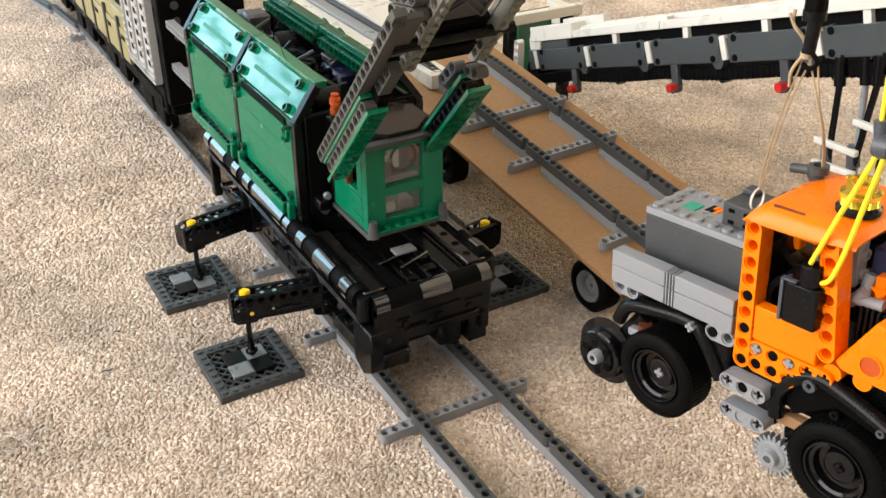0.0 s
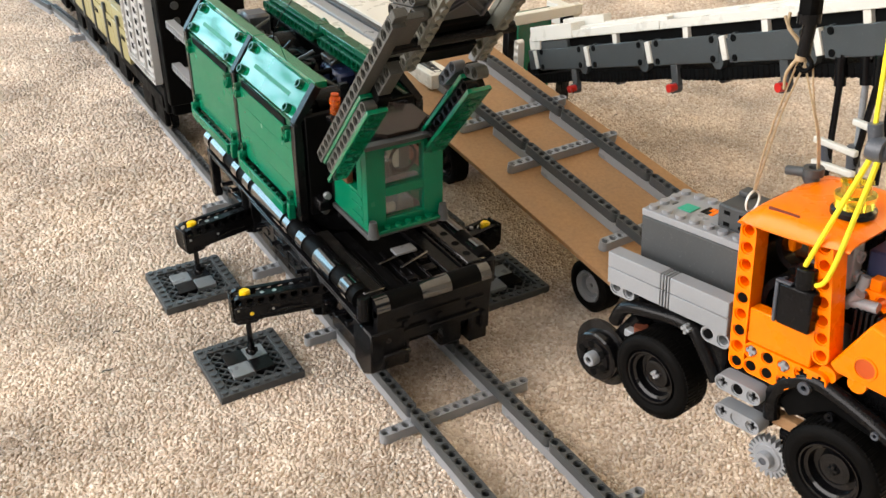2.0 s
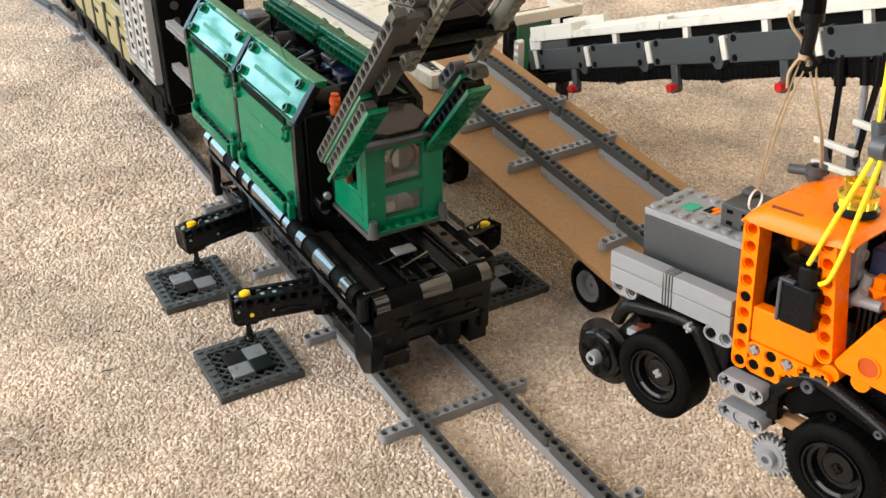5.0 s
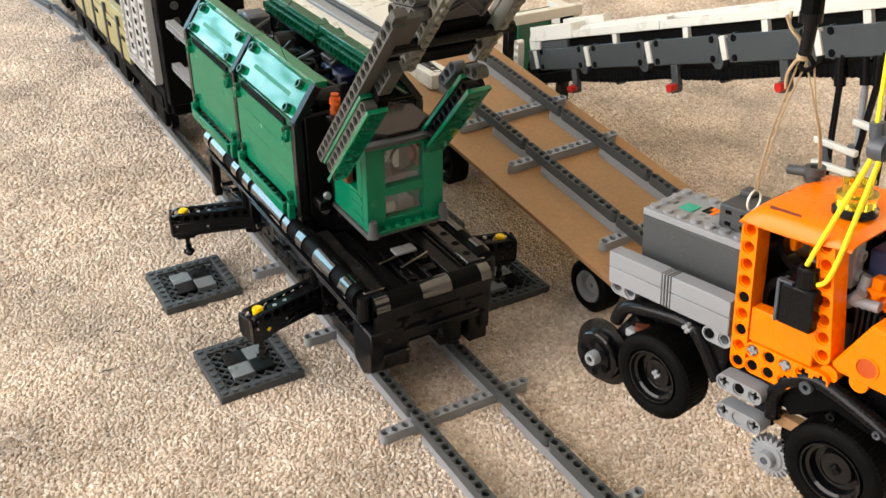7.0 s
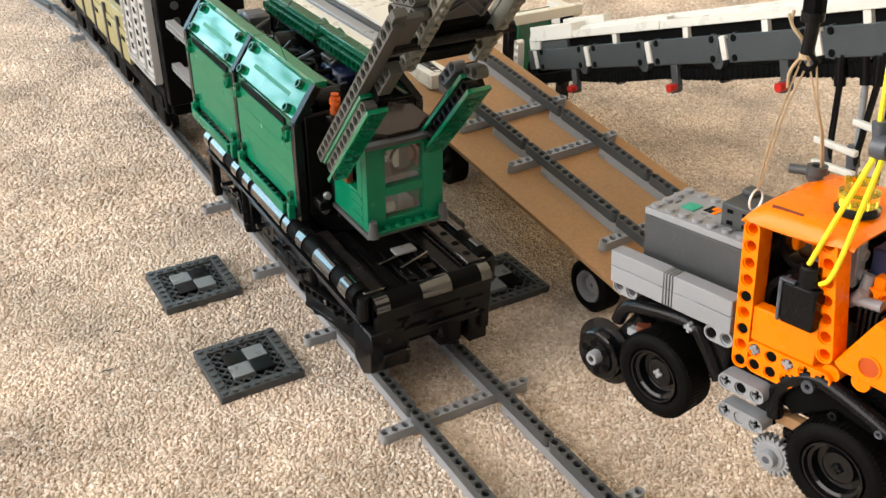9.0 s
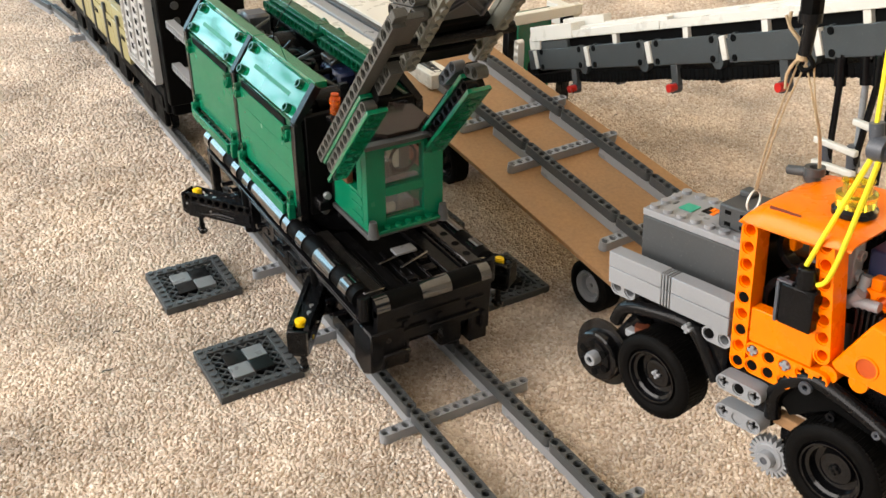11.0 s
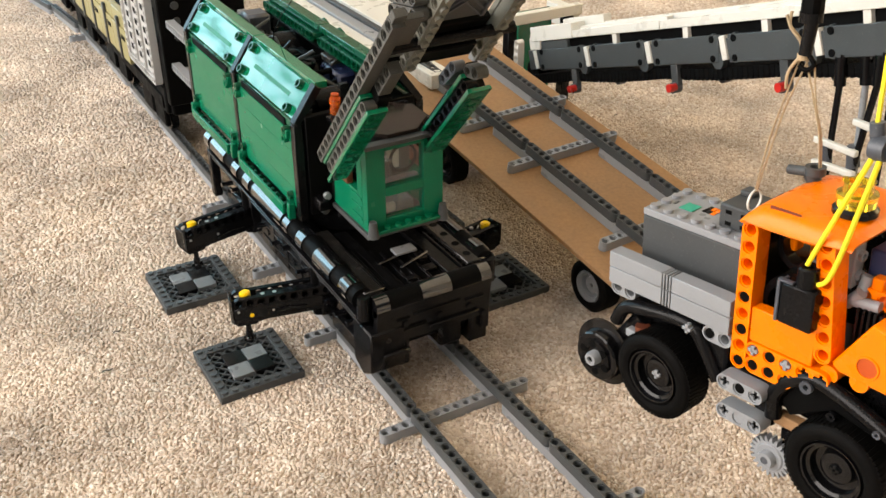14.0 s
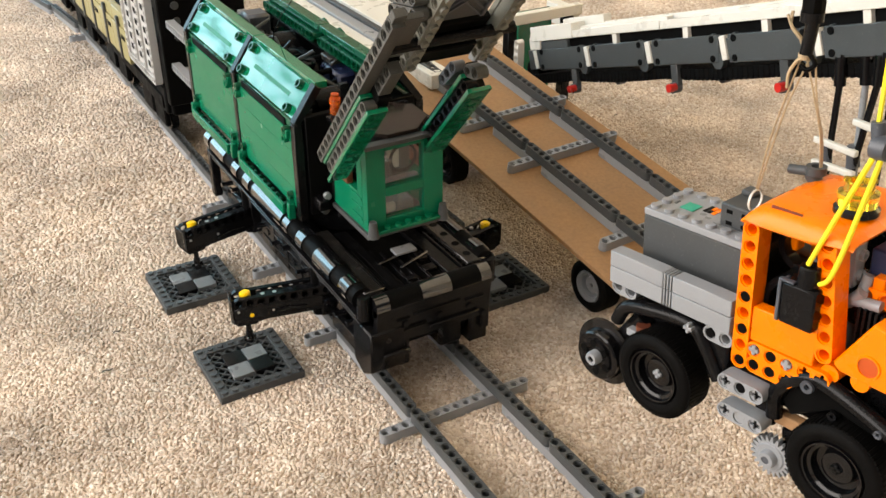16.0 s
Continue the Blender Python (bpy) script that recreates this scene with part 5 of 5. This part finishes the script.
def axle_end(c):
    bm = bmesh.new()
    box(bm, c[0] - 0.2, c[1] - 0.11, c[2] - 0.3, c[0] + 0.2, c[1] + 0.11, c[2] + 0.3, 0.03)
    box(bm, c[0] - 0.2, c[1] - 0.3, c[2] - 0.11, c[0] + 0.2, c[1] + 0.3, c[2] + 0.11, 0.03)
    return bm


truck_body()

# ---- hook, twine and cords: placed in the truck's space ----
hook = thing("crane_hook", "black crane hook block hanging over the truck on a line", "hook", TRUCK)
part("hook_block", B(-0.45, -8.4, 12.1, 0.45, -7.35, 15.0, 0.25), BLACKM, hook)
part("hook_collar", T("z", (0, -7.85, 12.2), 0.58, 0.5, 20), BLACK, hook)
part("hook_shaft", rod(bmesh.new(), (0, -7.95, 12.2), (0, -7.75, 10.3), 0.34, 16), BLACK, hook)
part("hook_curve", cable_mesh([(0, -7.75, 10.5), (0, -8.3, 9.9), (0, -7.9, 9.5), (0, -7.5, 9.7)], 0.13, 10), BLACKM, hook)
part("hoist_line", cable_mesh([(0, -7.8, 15.0), (0, -8.6, 24), (0, -9.2, 33.5)], 0.1), BLACK, hook)
sling = thing("twine_sling", "knotted tan jute twine between the hook and the truck", "twine", TRUCK)
for pts in (((0.0, -7.55, 10.1), (0.0, -6.9, 7.9), (-0.2, -6.35, 5.4), (-0.55, -6.05, 2.5)), ((0.1, -7.9, 10.0), (0.1, -6.95, 7.4), (-0.1, -6.5, 5.2), (-0.5, -6.1, 2.5)),
            ((0.1, -7.75, 10.1), (0.3, -8.45, 7.7), (0.6, -8.75, 6.0), (1.0, -8.75, 4.0)), ((0.2, -8.2, 10.0), (0.35, -8.5, 7.7), (0.7, -8.8, 6.0), (1.1, -8.8, 4.0))):
    part("twine", cable_mesh(pts, 0.055), TWINE, sling)
for pts in (((0, -7.5, 10.3), (0.0, -7.42, 10.9), (-0.1, -6.9, 11.5), (0.0, -6.5, 12.1)), ((0.15, -7.5, 10.3), (0.1, -7.3, 11.0), (0.0, -6.75, 11.6), (0.1, -6.7, 12.3)), ((-0.1, -7.6, 10.2), (-0.3, -7.3, 9.7), (-0.2, -7.0, 9.1), (-0.1, -6.95, 8.4))):
    part("twine_end", cable_mesh(pts, 0.09), TWINE, sling)
part("knot", lathe(bmesh.new(), [(0.12, -0.2), (0.3, -0.12), (0.3, 0.16), (0.12, 0.2)], 14, "z", (0, -7.65, 10.15)), TWINE, sling)
part("ring", lathe(bmesh.new(), [(0.56, -0.06), (0.64, -0.06), (0.64, 0.06), (0.56, 0.06)], 28, "y", (-0.6, -6.1, 1.95)), WHITE, sling, "pale ring")
cords = thing("yellow_cord", "bright yellow cord tied round the truck cab", "cord", TRUCK)
part("cord_strand", cable_mesh([(-4.2, -11.75, 1.37), (-4.25, -12.87, 4.29), (-4.2, -13.99, 7.21), (-4.1, -14.2, 7.9)], 0.13, 8), CORD, cords)
part("cord_strand", cable_mesh([(-4.15, -12.42, 0.5), (-4.2, -12.88, 0.93), (-4.25, -13.35, 2.3), (-4.22, -13.95, 5.0), (-4.2, -14.51, 7.63), (-4.1, -14.3, 8.0)], 0.13, 8), CORD, cords)
hk = part("cord_hook", cable_mesh([(-3.9, -14.0, 9.2), (-3.9, -14.15, 8.4), (-3.9, -14.5, 7.9), (-3.9, -14.9, 8.2)], 0.34, 14), MOTOR, cords, "grey hook")
part("hook_eye", lathe(bmesh.new(), [(0.25, -0.35), (0.55, -0.35), (0.6, 0.0), (0.55, 0.35), (0.25, 0.35)], 22, "y", (-4.0, -14.35, 8.1)), MOTOR, hk)
part("cord_strand", cable_mesh([(-3.9, -14.0, 9.0), (-2.0, -13.0, 20), (0, -11.5, 33)], 0.115), CORD, cords)

# ---- the far conveyor ----
CA, CB = Vector((39.23, 33.84, 15.61)), Vector((37.12, -0.39, 27.54))
cu = (CB - CA).normalized()
CONV = Matrix.Translation(CA * U) @ cu.to_track_quat("Y", "Z").to_matrix().to_4x4()
conv = thing("conveyor", "dark grey and white toy conveyor with a black tread belt", "conveyor", CONV)


def conveyor():
    for side, x in ((1, 0.0), (-1, -7.0)):
        for i in range(6):
            y = -11.9 + 12.2 * i
            p = part("side_panel", B(x - 0.5, y + 0.7, -1.45, x + 0.4, y + 11.5, 1.35, 0.1), CONVGREY, conv, "dark grey conveyor side panel") if i < 5 else None
            part("joint_strip", B(x - 0.45, -0.4, -1.2, x + 0.45, 0.4, 1.25, 0.06, M(0, y, 0, 8, 0, 0)), WHITE, conv, "white joint strip")
            part("joint_web", B(x - 0.4, y - 0.8, -0.9, x + 0.2, y + 0.9, 0.95, 0.05), CONVGREY, conv)
            if p:
                for dy in (1.6, 10.6):
                    for z in (-1.0, 0.95):
                        part("panel_pin", T("x", (x + 0.42, y + dy, z), 0.36, 0.12, 14), BLACKM, p)
                        part("pin_boss", T("x", (x, y + dy, z * 1.1), 0.44, 0.76, 16), CONVGREY, p)
                part("bottom_lobe", T("x", (x, y + 11.2, -1.3), 0.8, 0.7, 18), CONVGREY, p)
        for y0, y1 in ((-12.6, 15), (15.1, 60)) if side > 0 else ():
            part("top_rail", B(x - 0.5, y0, 2.45, x + 0.5, y1, 3.4, 0.06), WHITE, conv, "white upper rail")
            part("top_rail", B(x - 1.6, y0 + 3, 3.0, x - 0.7, y1, 3.75, 0.06), WHITE, conv, "white upper rail")
        for y in (6.4, 19.1, 30.6, 42.4):
            part("rail_post", B(x - 0.4, y - 0.42, 1.3, x + 0.4, y + 0.42, 2.5, 0.05), WHITE, conv)
        part("inner_wall", B(x - 0.3 * side - 0.2, -12, 1.3, x - 0.3 * side + 0.2, 58, 2.45, 0.03), BLACKM, conv)
        for y in (-3.2, 16.6, 32.6):
            part("roller_hanger", B(x - 0.35, y - 0.55, -3.9, x + 0.35, y + 0.55, -1.4, 0.1), DGREY, conv)
            part("roller_joint", T("x", (x + 0.3, y, -3.9), 0.6, 1.0, 16), MOTOR, conv)
            if side > 0:
                part("red_end", T("x", (x + 0.95, y + 0.2, -3.85), 0.46, 0.9, 16), RED, conv, "red roller end")
    part("head_block", B(-1.6, -12.2, 2.4, 0.6, -2.2, 4.3, 0.08), WHITE, conv, "white end block")
    part("head_step", B(-3.2, -8.0, 3.4, -2.0, 1.2, 4.8, 0.08), WHITE, conv)
    part("back_rail", B(-3.2, 1.3, 2.9, -2.0, 60, 3.9, 0.06), WHITE, conv, "white upper rail")
    part("head_foot", B(-0.5, -12.9, 1.3, 0.5, -10.3, 2.9, 0.08), WHITE, conv)
    part("head_step_panel", B(-0.4, -10.2, 1.3, 0.36, -3.9, 2.3, 0.06), CONVGREY, conv)
    part("head_panel", B(-0.4, -13.9, -1.3, 0.3, -11.2, 1.3, 0.1), CONVGREY, conv)
    part("end_drum", T("x", (-3.5, -14.6, -1.6), 1.5, 6.0, 24), BLACKM, conv)
    # belt of tread links, hanging a little between the rollers
    n = 0
    y = -14.0
    link = None
    while y < 56:
        k = ((y + 4.6) / 18.2) % 1.0
        z = -2.35 - 0.25 * math.sin(math.pi * min(max(k, 0), 1))
        at = P(-3.5, y, z)
        if link is None:
            bm = B(-3.4, -0.34, -0.55, 3.4, 0.34, 0.6, 0.05)
            box(bm, -3.4, -0.12, -0.7, 3.4, 0.12, -0.53, 0.03)
            link = part("tread_link", bm, BLACKM, conv, "", at)
        else:
            again("tread_link", link.data, conv, at)
        y += 0.72
    # legs and the white ladder frame
    for x, top, foot, mat in ((0.2, 39.3, 37.0, BLACK), (-0.3, 41.6, 39.7, LGREY), (0.2, 43.5, 39.9, BLACK), (-6.8, 39.3, 37.0, BLACK), (-6.8, 43.5, 39.9, BLACK)):
        slope = (foot - top) / 9.5
        leg = part("leg", rod(bmesh.new(), (x, top + 1.5 * -slope, -1.2), (x, foot + 3.5 * slope, -14.5), 0.3, 14), mat, conv, "round strut of the conveyor stand")
        part("leg_sleeve", rod(bmesh.new(), (x, top, -1.4), (x, top + 1.3 * slope, -3.9), 0.52, 16), BLACK, leg)
        part("leg_foot", rod(bmesh.new(), (x, foot + 0.5 * -slope, -9.2), (x, foot + 0.3 * slope, -11.2), 0.5, 16), MOTOR, leg)
    part("stand_base", BE(11, M(0.3, 34.2, -15.6), w=0.48), WHITE, conv, "white pierced stand beam")
    part("stand_base", BE(11, M(-6.8, 34.2, -15.6)), WHITE, conv, "white pierced stand beam")
    for y, z, n, turn in ((36.7, -8.7, 5, -15), (36.2, -10.8, 5, -12), (41.2, -7.0, 3, -18)):
        part("stand_rung", B(0.45, -0.4, -0.3, 1.0, n - 0.6, 0.3, 0.1, M(0, y, z, turn, 0, 0)), WHITE, conv, "white rung")
    for y in (35.5, 43.5):
        part("stand_cross", B(-6.8, y - 0.5, -16.0, 0.3, y + 0.5, -15.1, 0.08), BLACK, conv)


conveyor()
# stand feet down to the carpet
stand = thing("conveyor_stand", "black and white plastic stand under the conveyor on the carpet", "stand", P(0, 0, 0))
low = CONV @ Vector((-3.3 * U, 39.0 * U, -16.0 * U))
part("column", B(-3.6, -4.2, 0, 3.6, 4.2, low.z / U - 0.1, 0.2), BLACKM, stand, "", Matrix.Translation((low.x, low.y, 0)))


# ---- white hopper machine beyond the trailer ----
hopper = thing("hopper_machine", "white and grey toy hopper machine standing behind the trailer", "hopper", P(0, 0, 0))
for i, (x0, x1, mat) in enumerate(((20.2, 22.6, WHITE), (22.7, 24.6, LGREY), (24.7, 25.6, DGREY), (25.7, 34.0, WHITE))):
    part("top_panel", B(x0, 52 + 2 * i, 12.0 + 0.35 * i, x1, 92, 12.8 + 0.35 * i, 0.08), mat, hopper, "long roof panel")
part("body", B(20.6, 53, 4.0, 33.5, 91, 12.0, 0.2), DGREY, hopper, "dark grey body")
part("base", B(21, 54, 0, 33, 90, 4.0, 0.2), BLACKM, hopper)
part("end_wedge", B(19.6, 38.6, 13.4, 22.6, 44.5, 15.2, 0.1), WHITE, hopper, "white end piece")
part("end_arm", B(20.0, 44.0, 11.0, 22.0, 54.0, 12.6, 0.1), LGREY, hopper)
back = thing("feeder_frame", "white and green plastic feeder frame at the conveyor's low end", "feeder", P(0, 0, 0))
part("green_panel", B(44, 56, 2, 50, 57, 14.5, 0.1), GREEN, back, "green panel")
part("frame_bar", B(40.5, 54, 13.5, 54, 55.2, 15.0, 0.1), WHITE, back, "white bar")
part("frame_bar", B(52.5, 55.3, 11.0, 54.5, 61, 14.0, 0.1), WHITE, back, "white bar")
part("frame_leg", B(41, 54, 0, 42.5, 55.5, 13.4, 0.1), BLACK, back)
part("frame_leg", B(51, 54, 0, 52.5, 55.5, 13.4, 0.1), BLACK, back)
part("upright", BE(6, M(36.6, 45.0, 9.5) @ UP), WHITE, back, "white pierced upright")
part("upright_foot", B(35.8, 44.4, 0, 37.4, 45.6, 9.2, 0.1), BLACK, back)

# ---- the wagon behind the crane ----
wagon = thing("crane_wagon", "black and white toy wagon with olive sides on the track", "wagon", P(0, 0, 0))


def wagon_parts():
    part("end_wall", B(-5.6, 62.4, 8.0, 5.6, 64.0, 26.0, 0.15), BLACKM, wagon, "black end wall")
    for z in (17.0, 19.0, 21.0):
        part("wall_pin", T("y", (-3.4, 62.35, z), 0.5, 0.3, 14), DGREY, wagon)
    part("core", B(-5.0, 64.0, 6.0, 5.0, 150.0, 15.5, 0.2), BLACKM, wagon)
    part("side_step", B(-5.6, 65.0, 6.0, -4.2, 69.0, 9.8, 0.2), BLACKM, wagon)
    for s in (-1, 1):
        for y in (65.6, 69.8, 74.0, 78.2):
            part("frame_upright", BE(12, M(s * 6.0, y, 10.6) @ UP), PALEGREY, wagon, "white pierced frame upright")
        for z in (10.6, 21.6):
            part("frame_beam", BE(13, M(s * 6.0, 65.8, z) @ SIDE), PALEGREY, wagon, "white pierced frame beam")
        for y in (67.7, 71.9, 76.1):
            part("lattice_panel", B(s * 5.95 - 0.3, y - 1.5, 11.2, s * 5.95 + 0.3, y + 1.5, 21.0, 0.06), PALEGREY, wagon)
            for k in range(6):
                part("lattice_hole", B(s * 6.27 - 0.03, y - 0.5, 12.0 + 1.5 * k, s * 6.27 + 0.03, y + 0.6, 12.8 + 1.5 * k, 0.02), BLACKM, wagon)
        for k in range(9):
            y0 = 79.5 + k * 8
            part("side_board", B(s * 6.0 - 0.3, y0, 8.6, s * 6.0 + 0.3, y0 + 7.9, 13.2, 0.08), OLIVE, wagon, "olive tan side board")
            part("top_board", B(s * 5.6 - 0.5, y0, 13.3, s * 5.6 + 0.5, y0 + 7.9, 15.4, 0.08), OLIVE, wagon, "olive tan side board")
            part("board_post", B(s * 6.35 - 0.2, y0 + 3.6, 8.4, s * 6.35 + 0.2, y0 + 4.4, 14.6, 0.06), DGREY, wagon)
            part("board_slot", B(s * 6.33 - 0.04, y0 + 1.0, 11.6, s * 6.33 + 0.04, y0 + 3.0, 12.3, 0.02), BLACKM, wagon)
        part("sole_bar", B(s * 5.4 - 0.4, 66, 6.6, s * 5.4 + 0.4, 150, 8.4, 0.1), BLACKM, wagon)
        for y in (70, 76, 90, 97, 112, 120, 134):
            part("wagon_wheel", T("x", (s * 4.0, y, 4.2), 2.2, 1.0, 24), BLACK, wagon)
            part("axle_guard", B(s * 5.0 - 0.4, y - 2.4, 3.2, s * 5.0 + 0.4, y + 2.4, 7.2, 0.2), BLACKM, wagon)
    part("roof_fitting", B(-3.6, 61.6, 25.2, 0.5, 64.4, 27.0, 0.2), OLIVE, wagon, "olive roof fitting")
    for k in range(14):
        rr = random.Random(40 + k)
        y = 82 + 5 * k
        part("roof_box", B(rr.uniform(-5.4, -3), y, 15.5, rr.uniform(-2, 4), y + rr.uniform(2, 4.5), 15.5 + rr.uniform(0.6, 2.4), 0.1), rr.choice((OLIVE, TANGREY, DGREY)), wagon)


wagon_parts()


# ---- lint on the carpet ----
for x, y, w in ((-25.0, 21.3, 0.5), (-22.7, 27.1, 0.35), (55.1, 45.7, 0.3)):
    lint = tagged(part("lint_speck", cable_mesh([(-w, 0, 0.25), (-0.3 * w, 0.2 * w, 0.32), (0.4 * w, -0.1 * w, 0.3), (w, 0.25 * w, 0.24)], 0.1 * w + 0.03), TANGREY, None, "", P(x, y, 0)),
                  "small grey lint speck lying on beige carpet", "lint", "lint specks")


# ---- what moves ----
def glide(t, rows):
    """The value at t between rows of (seconds, value), eased."""
    for (a, u), (b, v) in zip(rows, rows[1:]):
        if t <= b:
            k = min(max((t - a) / (b - a), 0), 1)
            return u + (v - u) * k
    return rows[-1][1]


# share of the fold: 0 spread, 1 against the chassis
FOLD = [(0, 0), (6.65, 0), (6.8, 0.05), (6.9, 0.137), (7.0, 0.233), (7.1, 0.318), (7.3, 0.506), (7.5, 0.672), (7.7, 0.779), (7.9, 0.832), (8.0, 0.858), (8.1, 0.91), (8.2, 0.965), (8.35, 1.0),
        (10.05, 1.0), (10.2, 0.965), (10.3, 0.91), (10.4, 0.858), (10.6, 0.8), (10.8, 0.72), (11.0, 0.58), (11.1, 0.49), (11.3, 0.303), (11.5, 0.115), (11.6, 0.045), (11.7, 0.011), (11.85, 0), (16, 0)]



def motions():
    steps = [i * 0.1 for i in range(161)]
    rows = []
    for t in steps:
        s = 0.125 * math.exp(-0.04 * t) * math.cos(2 * math.pi * t / 1.308 - 0.149)
        rows.append((t, Matrix.Translation((0.86 * s * U, -0.5 * s * U, 0.55 * s * U)) @ TRUCK))
    for ob in (truck, hook, sling, cords):
        walk(ob, rows)
    for arm, foot, px, py, z, length, rest, fold, delay in OUT:
        arm_rows, foot_rows = [], []
        for t in steps:
            drop = -0.15 * glide(t, [(0, 0), (1.6 + delay, 0), (2.1 + delay, 1), (16, 1)])
            arm_rows.append((t, P(px, py, z + drop, 0, 0, rest + (fold - rest) * glide(t, FOLD))))
            lift = 1.6 * glide(t, [(0, 0), (1.55 + delay, 0), (2.45 + delay, 1), (16, 1)])
            foot_rows.append((t, P(-length, 0, -3.0 + lift)))
        walk(arm, arm_rows)
        walk(foot, foot_rows)


motions()
